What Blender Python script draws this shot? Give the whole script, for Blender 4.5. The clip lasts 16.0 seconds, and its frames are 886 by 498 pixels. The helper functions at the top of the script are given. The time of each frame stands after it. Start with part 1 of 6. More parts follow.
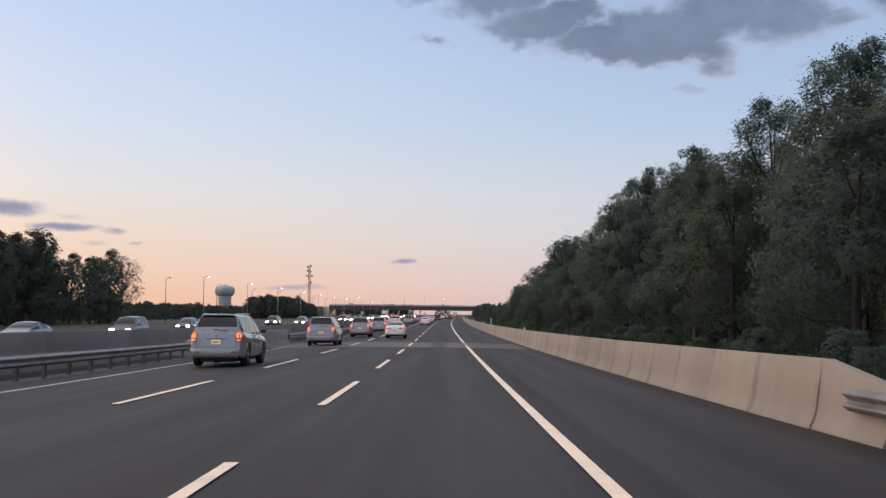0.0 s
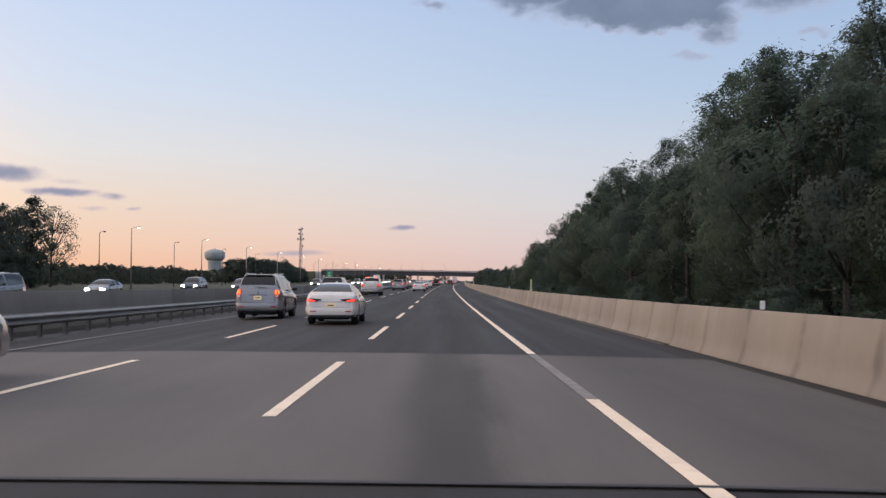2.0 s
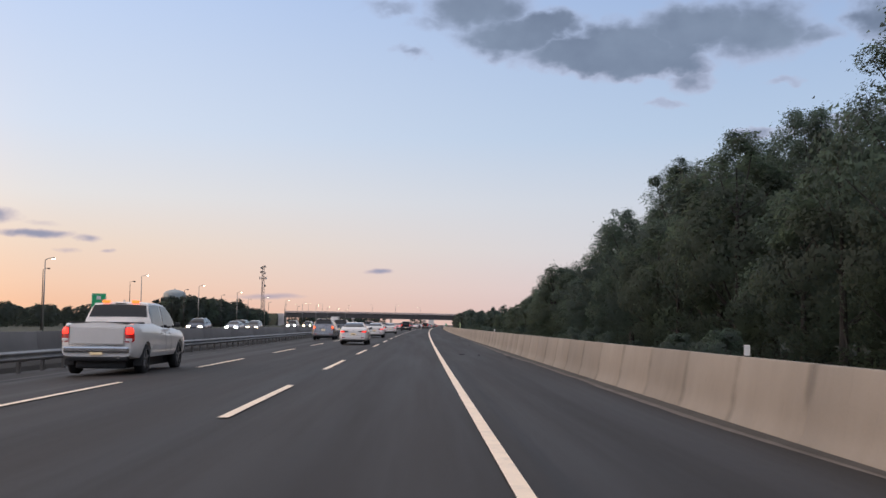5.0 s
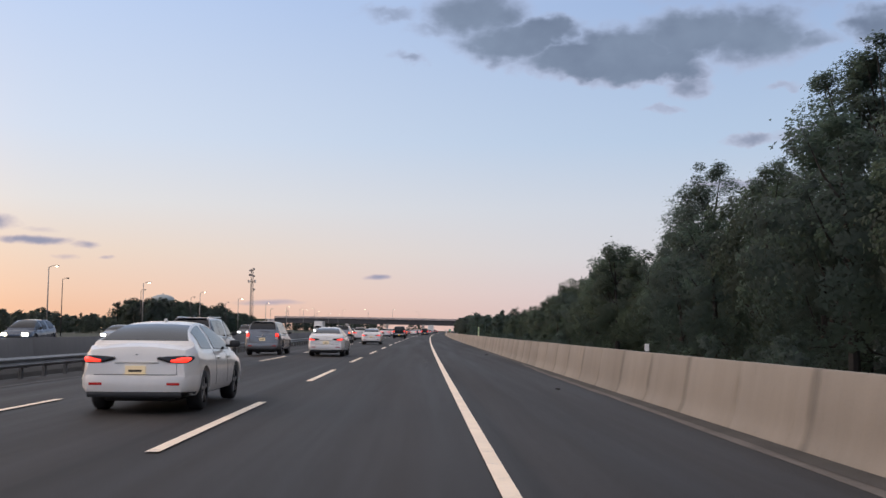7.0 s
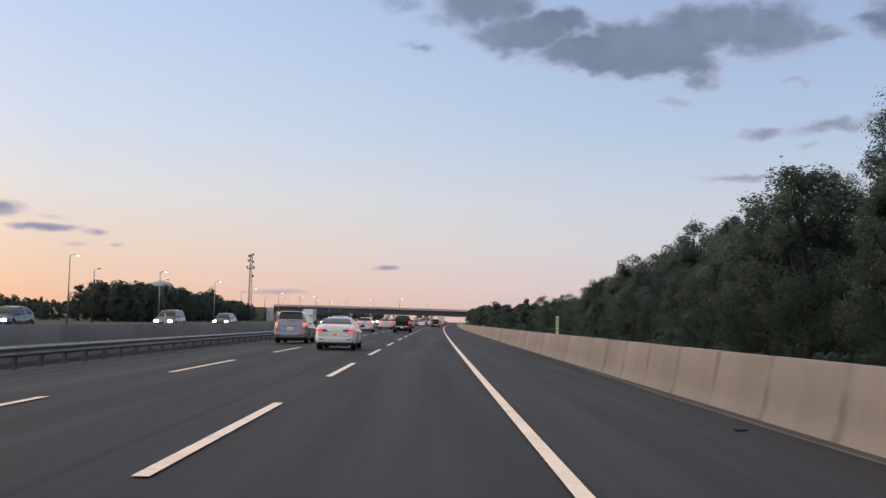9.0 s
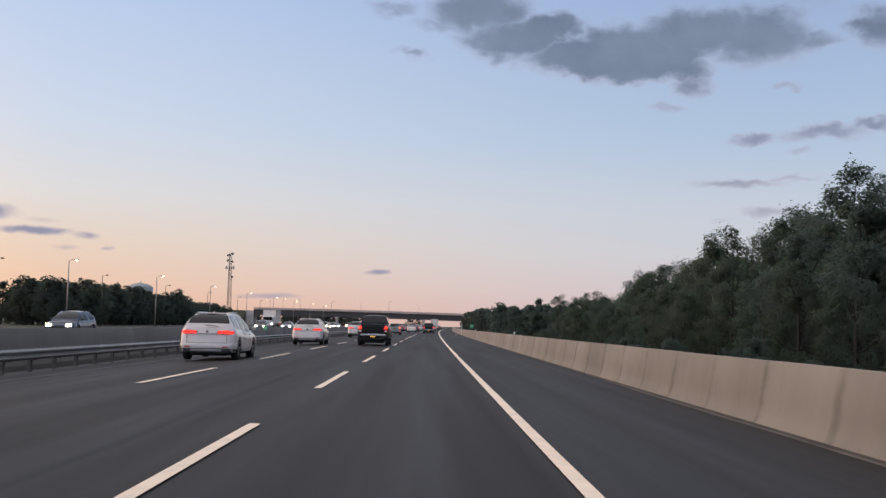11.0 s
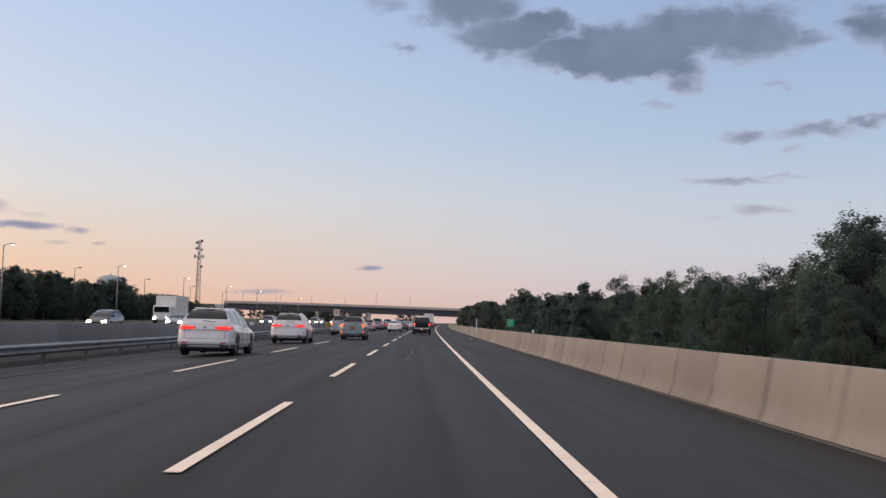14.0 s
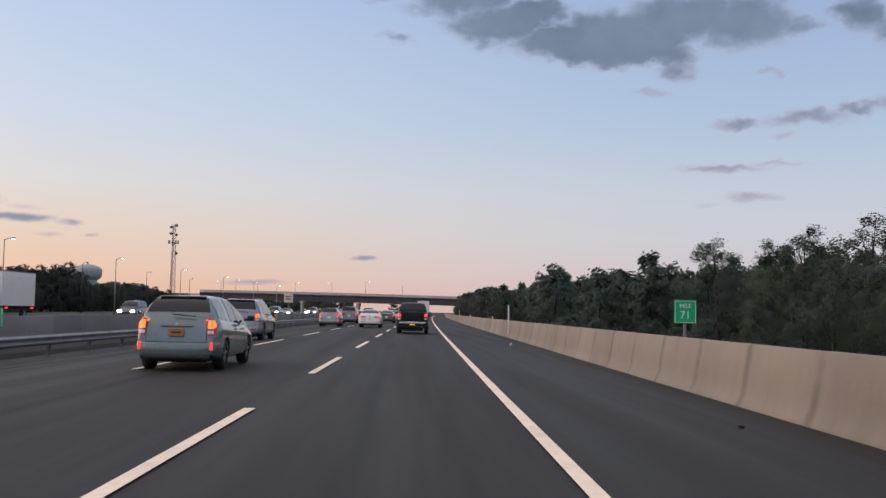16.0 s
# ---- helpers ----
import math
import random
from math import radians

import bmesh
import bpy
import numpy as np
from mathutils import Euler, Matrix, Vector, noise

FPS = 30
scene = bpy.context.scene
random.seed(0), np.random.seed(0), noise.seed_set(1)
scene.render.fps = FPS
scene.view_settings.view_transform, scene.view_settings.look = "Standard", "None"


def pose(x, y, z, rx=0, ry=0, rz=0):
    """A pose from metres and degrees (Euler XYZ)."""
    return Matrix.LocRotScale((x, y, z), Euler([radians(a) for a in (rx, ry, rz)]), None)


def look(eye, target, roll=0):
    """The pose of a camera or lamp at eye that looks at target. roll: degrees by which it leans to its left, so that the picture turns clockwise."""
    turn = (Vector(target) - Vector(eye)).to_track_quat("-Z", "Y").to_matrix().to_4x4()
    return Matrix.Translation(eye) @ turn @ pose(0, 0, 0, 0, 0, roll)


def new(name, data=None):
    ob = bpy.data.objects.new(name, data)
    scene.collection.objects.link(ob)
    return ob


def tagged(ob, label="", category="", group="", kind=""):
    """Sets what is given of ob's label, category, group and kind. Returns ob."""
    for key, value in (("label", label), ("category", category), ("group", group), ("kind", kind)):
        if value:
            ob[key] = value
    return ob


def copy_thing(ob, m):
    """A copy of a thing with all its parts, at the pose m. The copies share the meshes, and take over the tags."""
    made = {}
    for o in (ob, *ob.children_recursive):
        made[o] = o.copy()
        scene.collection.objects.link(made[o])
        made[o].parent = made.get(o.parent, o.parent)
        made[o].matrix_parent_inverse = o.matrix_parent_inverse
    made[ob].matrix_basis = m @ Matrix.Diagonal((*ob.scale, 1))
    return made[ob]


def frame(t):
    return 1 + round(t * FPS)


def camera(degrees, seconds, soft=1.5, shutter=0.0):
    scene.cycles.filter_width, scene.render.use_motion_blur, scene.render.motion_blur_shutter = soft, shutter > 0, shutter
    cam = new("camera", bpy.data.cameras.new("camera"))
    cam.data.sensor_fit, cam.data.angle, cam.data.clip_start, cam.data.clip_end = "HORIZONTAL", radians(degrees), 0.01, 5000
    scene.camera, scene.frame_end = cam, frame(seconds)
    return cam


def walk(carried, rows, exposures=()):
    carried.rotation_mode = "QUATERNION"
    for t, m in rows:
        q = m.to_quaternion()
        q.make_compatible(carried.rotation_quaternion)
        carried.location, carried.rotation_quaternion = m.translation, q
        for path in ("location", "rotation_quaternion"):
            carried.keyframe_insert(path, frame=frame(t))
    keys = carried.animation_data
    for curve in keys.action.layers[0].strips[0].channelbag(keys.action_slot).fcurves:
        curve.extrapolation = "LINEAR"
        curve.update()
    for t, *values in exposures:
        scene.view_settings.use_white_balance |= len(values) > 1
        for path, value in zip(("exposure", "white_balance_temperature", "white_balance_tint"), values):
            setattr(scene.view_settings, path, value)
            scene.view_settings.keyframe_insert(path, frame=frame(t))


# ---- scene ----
cam = camera(47.17, 16.0, shutter=0.06)
# seconds, x, y, z, tilt, lean, turn; x = 0 is the white line on the right of the lane
PATH = [
    (0.0, -1.502, 0.50, 2.253, 93.667, -0.15, 0.005),
    (0.5, -1.636, 14.40, 2.055, 93.321, 0.10, 0.041),
    (1.0, -1.725, 27.64, 1.884, 92.980, -0.05, -0.098),
    (1.5, -1.798, 40.78, 1.745, 92.528, -0.15, -0.024),
    (2.0, -1.874, 53.78, 1.679, 91.776, -0.35, -0.086),
    (2.5, -1.921, 66.81, 1.618, 92.237, -0.65, -0.164),
    (3.0, -1.668, 79.16, 1.583, 93.686, -0.05, 0.124),
    (5.5, -0.830, 143.54, 1.416, 94.395, -0.60, -1.677),
    (6.0, -0.766, 155.76, 1.416, 94.594, -0.47, -1.799),
    (6.5, -0.713, 167.82, 1.416, 94.661, -0.44, -1.686),
    (7.0, -0.684, 180.02, 1.416, 94.597, -0.51, -1.488),
    (7.5, -0.733, 192.16, 1.416, 94.522, -0.78, -1.250),
    (8.0, -0.776, 204.23, 1.416, 94.383, -0.94, -1.081),
    (8.5, -0.858, 216.27, 1.416, 94.182, -1.01, -1.081),
    (9.0, -0.929, 228.31, 1.416, 94.102, -1.18, -1.037),
    (11.5, -0.601, 288.97, 1.416, 94.390, -1.23, -1.616),
    (12.0, -0.477, 301.35, 1.416, 94.226, -1.17, -1.670),
    (12.5, -0.376, 313.76, 1.416, 94.231, -1.22, -1.621),
    (13.0, -0.278, 326.04, 1.416, 94.240, -1.47, -1.670),
    (13.5, -0.161, 338.07, 1.416, 94.331, -1.62, -1.790),
    (14.0, 0.016, 349.96, 1.416, 94.162, -1.47, -1.984),
    (14.5, 0.211, 361.87, 1.416, 93.994, -1.32, -2.199),
    (15.0, 0.414, 373.86, 1.416, 93.879, -1.23, -2.256),
    (15.5, 0.655, 386.01, 1.416, 93.719, -1.15, -2.287),
    (16.0, 0.900, 398.35, 1.416, 93.568, -1.06, -2.317),
]
walk(cam, [(r[0], pose(*r[1:])) for r in PATH], ((0.0, 0.07), (3.0, 0.07), (9.0, 0.03), (11.5, -0.03), (16.0, -0.04)))

# ---------------------------------------------------------------- world and light
def lin(r, g, b):
    """Linear colour from 8-bit display values."""
    return tuple((c / 255 / 12.92) if c / 255 <= 0.04045 else ((c / 255 + 0.055) / 1.055) ** 2.4 for c in (r, g, b)) + (1.0,)


class Nodes:
    """Short hand for building a node tree."""

    def __init__(self, tree):
        self.t = tree

    def add(self, kind, **props):
        n = self.t.nodes.new(kind)
        for k, v in props.items():
            setattr(n, k, v)
        return n

    def put(self, socket, value):
        if isinstance(value, bpy.types.NodeSocket):
            self.t.links.new(value, socket)
        elif value is not None:
            socket.default_value = value

    def math(self, op, a, b=None, c=None, clamp=False):
        n = self.add("ShaderNodeMath", operation=op, use_clamp=clamp)
        for s, v in zip(n.inputs, (a, b, c)):
            self.put(s, v)
        return n.outputs[0]

    def mix(self, fac, a, b, blend="MIX"):
        n = self.add("ShaderNodeMix", data_type="RGBA", blend_type=blend)
        self.put(n.inputs[0], fac), self.put(n.inputs[6], a), self.put(n.inputs[7], b)
        return n.outputs[2]

    def noise(self, vec, scale, detail=4.0, rough=0.55, distort=0.0):
        n = self.add("ShaderNodeTexNoise")
        self.put(n.inputs["Vector"], vec), self.put(n.inputs["Scale"], scale)
        n.inputs["Detail"].default_value, n.inputs["Roughness"].default_value = detail, rough
        n.inputs["Distortion"].default_value = distort
        return n

    def ramp(self, fac, stops, mode="LINEAR"):
        n = self.add("ShaderNodeValToRGB")
        n.color_ramp.interpolation = mode
        e = n.color_ramp.elements
        while len(e) < len(stops):
            e.new(0.5)
        for el, (p, c) in zip(e, stops):
            el.position, el.color = p, c
        self.put(n.inputs[0], fac)
        return n.outputs[0]

    def smooth(self, v, lo, hi, a=0.0, b=1.0):
        n = self.add("ShaderNodeMapRange", interpolation_type="SMOOTHSTEP")
        for s, x in zip(n.inputs, (v, lo, hi, a, b)):
            self.put(s, x)
        return n.outputs[0]

    def combine(self, x, y, z):
        n = self.add("ShaderNodeCombineXYZ")
        for s, v in zip(n.inputs, (x, y, z)):
            self.put(s, v)
        return n.outputs[0]


def build_world():
    """A clear dusk sky after sunset, warm low on the left, with grey cloud banks."""
    w = bpy.data.worlds.new("dusk_sky")
    scene.world = w
    w.use_nodes = True
    w.node_tree.nodes.clear()
    n = Nodes(w.node_tree)
    co = n.add("ShaderNodeTexCoord").outputs["Generated"]
    sep = n.add("ShaderNodeSeparateXYZ")
    n.put(sep.inputs[0], co)
    x, y, z = sep.outputs
    az = n.math("MULTIPLY", n.math("ARCTAN2", x, y), 57.2958)
    el = n.math("MULTIPLY", n.math("ARCSINE", z), 57.2958)
    high = n.math("DIVIDE", n.math("ADD", el, 5.0), 95.0, clamp=True)

    def at(e):
        return (e + 5.0) / 95.0
    west = n.ramp(high, [(0.0, lin(238, 168, 120)), (at(0.4), lin(251, 189, 140)), (at(2.0), lin(250, 204, 166)), (at(4.2), lin(244, 216, 190)),
                         (at(6.8), lin(233, 227, 222)), (at(10.5), lin(218, 226, 240)), (at(18), lin(196, 214, 245)), (at(40), lin(222, 222, 230)), (1.0, lin(228, 218, 216))])
    east = n.ramp(high, [(0.0, lin(190, 172, 180)), (at(0.4), lin(206, 188, 193)), (at(2.0), lin(210, 199, 205)), (at(4.2), lin(206, 208, 216)),
                         (at(6.8), lin(199, 207, 220)), (at(10.5), lin(178, 198, 223)), (at(18), lin(155, 179, 217)), (at(40), lin(212, 215, 230)), (1.0, lin(228, 218, 216))])
    turn = n.math("COSINE", n.math("DIVIDE", n.math("ADD", az, 75.0), 57.2958))
    warm = n.smooth(turn, -0.15, 0.92)
    sky = n.mix(warm, east, west)
    # glow where the sun went down, outside the view on the left
    glow = n.math("MULTIPLY", n.smooth(turn, 0.55, 1.0), n.smooth(el, 22.0, -2.0))
    sky = n.mix(glow, sky, (1.9, 1.05, 0.55, 1.0))
    # cloud banks: centre and half size in degrees, density
    banks = [(-1.8, 17.51, 1.92, 0.42, 0.60), (3.2, 17.76, 3.35, 1.60, 1.00), (5.2, 16.19, 3.67, 1.34, 1.05), (8.6, 15.17, 3.67, 1.21, 1.05), (11.8, 15.42, 3.83, 1.60, 1.10), (15.5, 16.18, 4.15, 1.66, 1.10), (18.9, 16.00, 3.35, 1.98, 1.00), (21.3, 15.35, 2.08, 0.77, 0.80),
             (15.2, 13.50, 1.53, 0.83, 0.75), (14.1, 12.16, 1.21, 0.29, 0.50), (-0.7, 15.36, 1.09, 0.38, 0.65), (24.7, 15.99, 1.60, 1.34, 0.95), (27.2, 15.19, 2.88, 1.60, 0.95), (18.5, 10.52, 1.53, 0.38, 0.72), (22.0, 10.68, 2.72, 0.58, 0.72), (24.6, 11.01, 1.92, 0.38, 0.75),
             (26.9, 11.13, 2.24, 0.51, 0.70), (20.8, 9.68, 0.89, 0.29, 0.50), (17.3, 8.08, 2.88, 0.29, 0.66), (20.5, 8.31, 1.98, 0.19, 0.50), (19.4, 6.50, 1.66, 0.29, 0.58), (16.7, 6.19, 0.70, 0.16, 0.30), (20.0, 13.17, 1.09, 0.26, 0.50), (-23.4, 5.44, 2.24, 0.45, 0.90),
             (-20.8, 4.57, 1.85, 0.29, 0.92), (-18.3, 4.41, 0.89, 0.22, 0.70), (-19.1, 3.77, 0.64, 0.16, 0.45), (-17.1, 3.77, 0.51, 0.13, 0.55), (-20.5, 5.15, 0.89, 0.16, 0.35), (-2.0, 2.97, 1.05, 0.18, 0.85), (-8.3, 1.44, 2.30, 0.19, 0.60), (5.0, 20.15, 5.43, 1.92, 0.85),
             (15.8, 19.24, 4.79, 1.44, 0.75), (22.0, 18.49, 3.83, 1.60, 0.60), (12.4, 14.5, 3.3, 1.0, 1.1), (9.6, 14.7, 2.8, 0.7, 1.0), (15.0, 14.3, 2.2, 0.8, 0.95), (10.8, 15.2, 5.2, 0.9, 1.3), (7.2, 16.6, 3.0, 1.0, 1.15), (1.4, 16.9, 2.6, 0.5, 0.6), (13.6, 14.9, 3.4, 0.9, 1.3), (40.0, 14.0, 9.0, 3.0, 0.8)]

    def swirl(k, scale, flat, detail, seed):
        t = n.noise(n.combine(az, n.math("MULTIPLY", el, flat), seed), scale, detail, 0.55)
        return n.math("MULTIPLY", n.math("SUBTRACT", t.outputs[0], 0.5), k)
    # the outlines wander: large lobes, then small curls, less low down where the banks are thin
    thin = n.smooth(el, 2.0, 13.0, 0.16, 1.0)
    az2 = n.math("ADD", az, n.math("ADD", swirl(2.4, 0.33, 1.4, 2.0, 1.0), swirl(1.3, 1.1, 1.5, 2.0, 5.0)))
    el2 = n.math("ADD", el, n.math("MULTIPLY", n.math("ADD", swirl(1.5, 0.33, 1.4, 2.0, 9.0), swirl(0.9, 1.1, 1.5, 2.0, 13.0)), thin))
    total = None
    for u, v, a, b, dens in banks:
        du = n.math("DIVIDE", n.math("SUBTRACT", az2, u), a)
        dv = n.math("DIVIDE", n.math("SUBTRACT", el2, v), b)
        r = n.math("ADD", n.math("MULTIPLY", du, du), n.math("MULTIPLY", dv, dv))
        m = n.math("MULTIPLY", n.math("MAXIMUM", n.math("SUBTRACT", 1.25, r), 0.0), dens)
        total = m if total is None else n.math("MAXIMUM", total, m)
    total = n.math("ADD", total, n.math("MULTIPLY", swirl(0.22, 1.0, 1.3, 2.0, 21.0), n.smooth(total, 0.0, 0.45)))
    low = n.smooth(el, 1.0, 14.0)
    rim = n.mix(n.smooth(el, 16.2, 13.4), lin(168, 178, 205), lin(180, 178, 200))
    lit = n.mix(low, lin(184, 170, 184), rim)
    inner = n.math("ADD", 0.5, n.math("ADD", swirl(1.0, 0.22, 1.3, 2.0, 31.0), swirl(0.22, 1.1, 1.4, 2.0, 37.0)))
    deep = n.mix(low, lin(148, 150, 174), n.mix(n.smooth(inner, 0.0, 1.0), lin(101, 114, 138), lin(130, 145, 168)))
    body = n.mix(n.smooth(total, 0.25, 1.15), lit, deep)
    sky = n.mix(n.smooth(total, -0.05, 1.15, 0.0, 0.95), sky, body)
    bg = n.add("ShaderNodeBackground")
    n.put(bg.inputs[0], sky)
    bg.inputs[1].default_value = 1.0
    n.put(n.add("ShaderNodeOutputWorld").inputs[0], bg.outputs[0])


build_world()
sun = new("sun", bpy.data.lights.new("sun", "SUN"))
sun.data.energy, sun.data.angle, sun.data.color = 1.45, radians(60), (1.0, 0.70, 0.50)
sun.matrix_world = look((0, 0, 0), (0.9, 0.02, -0.40))
scene.view_settings.exposure = 0.0


# ---------------------------------------------------------------- materials
def material(name, base, rough=0.6, metal=0.0, vary=0.25, scale=4.0, fine_scale=60.0, bump=0.0, coat=0.0, per="none", stain=None, stretch=(1, 1, 1), emit=None, power=0.0, spec=0.5):
    """A procedural surface: base colour with a coarse and a fine variation, optional relief, stain and gloss coat."""
    m = bpy.data.materials.new(name)
    m.use_nodes = True
    n = Nodes(m.node_tree)
    b = m.node_tree.nodes["Principled BSDF"]
    b.inputs["Roughness"].default_value, b.inputs["Metallic"].default_value = rough, metal
    b.inputs["Specular IOR Level"].default_value = spec
    b.inputs["Coat Weight"].default_value = coat
    b.inputs["Coat Roughness"].default_value = 0.06
    col = (*base[:3], 1.0)
    co = n.add("ShaderNodeTexCoord").outputs["Object"]
    if stretch != (1, 1, 1):
        mp = n.add("ShaderNodeMapping")
        mp.inputs["Scale"].default_value = stretch
        n.put(mp.inputs[0], co)
        co = mp.outputs[0]
    if vary or bump:
        big, small = n.noise(co, scale, 5.0, 0.6), n.noise(co, fine_scale, 3.0, 0.7)
        both = n.math("ADD", n.math("MULTIPLY", big.outputs[0], 0.65), n.math("MULTIPLY", small.outputs[0], 0.35))
        if per == "object":
            both = n.math("ADD", both, n.math("MULTIPLY", n.math("SUBTRACT", n.add("ShaderNodeObjectInfo").outputs["Random"], 0.5), 0.35))
        if per == "island":
            both = n.math("ADD", both, n.math("MULTIPLY", n.math("SUBTRACT", n.add("ShaderNodeNewGeometry").outputs["Random Per Island"], 0.5), 0.9))
        k = n.smooth(both, 0.25, 0.75, 1.0 - vary, 1.0 + vary)
        out = n.mix(1.0, col, n.combine(k, k, k), "MULTIPLY")
        if stain:
            out = n.mix(n.smooth(n.noise(co, stain[1], 6.0, 0.65, 0.6).outputs[0], 0.52, 0.72, 0.0, stain[2]), out, (*stain[0], 1.0))
        n.put(b.inputs["Base Color"], out)
        n.put(b.inputs["Roughness"], n.smooth(small.outputs[0], 0.2, 0.8, max(0.02, rough - 0.12), min(1.0, rough + 0.12)) if rough > 0.2 else rough)
        if bump:
            bp = n.add("ShaderNodeBump")
            bp.inputs["Strength"].default_value, bp.inputs["Distance"].default_value = 0.6, bump
            n.put(bp.inputs["Height"], small.outputs[0]), n.put(b.inputs["Normal"], bp.outputs[0])
    else:
        b.inputs["Base Color"].default_value = col
    if emit:
        b.inputs["Emission Color"].default_value, b.inputs["Emission Strength"].default_value = (*emit, 1.0), power
    return m


def asphalt_material(name, base, crack=True):
    """Worn motorway asphalt: wheel tracks along the lanes, patches and grit."""
    m = bpy.data.materials.new(name)
    m.use_nodes = True
    n = Nodes(m.node_tree)
    b = m.node_tree.nodes["Principled BSDF"]
    co = n.add("ShaderNodeTexCoord").outputs["Object"]
    mp = n.add("ShaderNodeMapping")
    mp.inputs["Scale"].default_value = (1.0, 0.03, 1.0)
    n.put(mp.inputs[0], co)
    streak = n.noise(mp.outputs[0], 0.9, 4.0, 0.6).outputs[0]
    patch = n.noise(co, 0.09, 4.0, 0.55).outputs[0]
    grit = n.noise(co, 45.0, 2.0, 0.8).outputs[0]
    # polished wheel paths: two to a lane of 3.66 m
    sep = n.add("ShaderNodeSeparateXYZ")
    n.put(sep.inputs[0], co)
    tracks = n.math("COSINE", n.math("MULTIPLY", sep.outputs[0], 2 * math.pi / 1.83))
    k = n.math("ADD", n.math("MULTIPLY", n.math("SUBTRACT", streak, 0.5), 0.42), n.math("MULTIPLY", n.math("SUBTRACT", patch, 0.5), 0.5))
    k = n.math("ADD", k, n.math("MULTIPLY", n.math("SUBTRACT", grit, 0.5), 0.45))
    k = n.math("ADD", n.math("ADD", k, n.math("MULTIPLY", tracks, -0.11)), 1.0)
    # tarred construction seams: one beside the edge line, one beside the first lane line
    if crack:
        sway = n.math("MULTIPLY", n.math("SUBTRACT", n.noise(mp.outputs[0], 2.0, 3.0).outputs[0], 0.5), 0.25)
        for xs, half, deep, y0 in ((0.46, 0.20, 0.42, -100.0), (-3.96, 0.17, 0.30, 150.0), (-3.93, 0.05, 0.30, 200.0)):
            off = n.math("ABSOLUTE", n.math("SUBTRACT", n.math("ADD", sep.outputs[0], sway), xs))
            tar = n.math("MULTIPLY", n.smooth(off, half, 0.03), n.smooth(sep.outputs[1], y0, y0 + 30.0))
            k = n.math("SUBTRACT", k, n.math("MULTIPLY", tar, deep))
    # the shoulder was never polished by traffic
    k = n.math("MULTIPLY", k, n.smooth(sep.outputs[0], 0.3, 1.6, 1.0, 0.86))
    # the colour turns darker further along the road
    k = n.math("MULTIPLY", k, n.smooth(n.math("ADD", sep.outputs[1], n.math("MULTIPLY", patch, 30.0)), 215.0, 300.0, 1.04, 0.84))
    n.put(b.inputs["Base Color"], n.mix(1.0, (*base, 1.0), n.combine(k, k, k), "MULTIPLY"))
    n.put(b.inputs["Roughness"], n.smooth(streak, 0.2, 0.8, 0.6, 0.8))
    b.inputs["Specular IOR Level"].default_value = 0.28
    bp = n.add("ShaderNodeBump")
    bp.inputs["Strength"].default_value, bp.inputs["Distance"].default_value = 0.5, 0.006
    n.put(bp.inputs["Height"], grit), n.put(b.inputs["Normal"], bp.outputs[0])
    return m


def deck_material(name, base):
    """Worn bridge deck: pale concrete, oil-dark down the middle of the lanes and over the shoulder."""
    m = bpy.data.materials.new(name)
    m.use_nodes = True
    n = Nodes(m.node_tree)
    b = m.node_tree.nodes["Principled BSDF"]
    co = n.add("ShaderNodeTexCoord").outputs["Object"]
    sep = n.add("ShaderNodeSeparateXYZ")
    n.put(sep.inputs[0], co)
    blot = n.noise(n.combine(sep.outputs[0], n.math("MULTIPLY", sep.outputs[1], 0.12), 0.0), 1.1, 5.0, 0.65).outputs[0]
    grit = n.noise(co, 40.0, 3.0, 0.7).outputs[0]
    x = n.math("ADD", sep.outputs[0], n.math("MULTIPLY", n.math("SUBTRACT", blot, 0.5), 0.9))
    lane = n.math("ABSOLUTE", n.math("ADD", x, 1.75))
    oil = n.math("MAXIMUM", n.math("MULTIPLY", n.smooth(lane, 0.85, 0.2), 0.52), n.math("MULTIPLY", n.smooth(x, -0.3, 1.3), 0.34))
    k = n.math("MULTIPLY", n.math("ADD", n.math("SUBTRACT", 1.0, oil), n.math("MULTIPLY", n.math("SUBTRACT", blot, 0.5), 0.5)), n.math("ADD", 0.85, n.math("MULTIPLY", grit, 0.3)))
    n.put(b.inputs["Base Color"], n.mix(1.0, (*base, 1.0), n.combine(k, k, k), "MULTIPLY"))
    b.inputs["Roughness"].default_value = 0.8
    bp = n.add("ShaderNodeBump")
    bp.inputs["Strength"].default_value, bp.inputs["Distance"].default_value = 0.5, 0.004
    n.put(bp.inputs["Height"], grit), n.put(b.inputs["Normal"], bp.outputs[0])
    return m


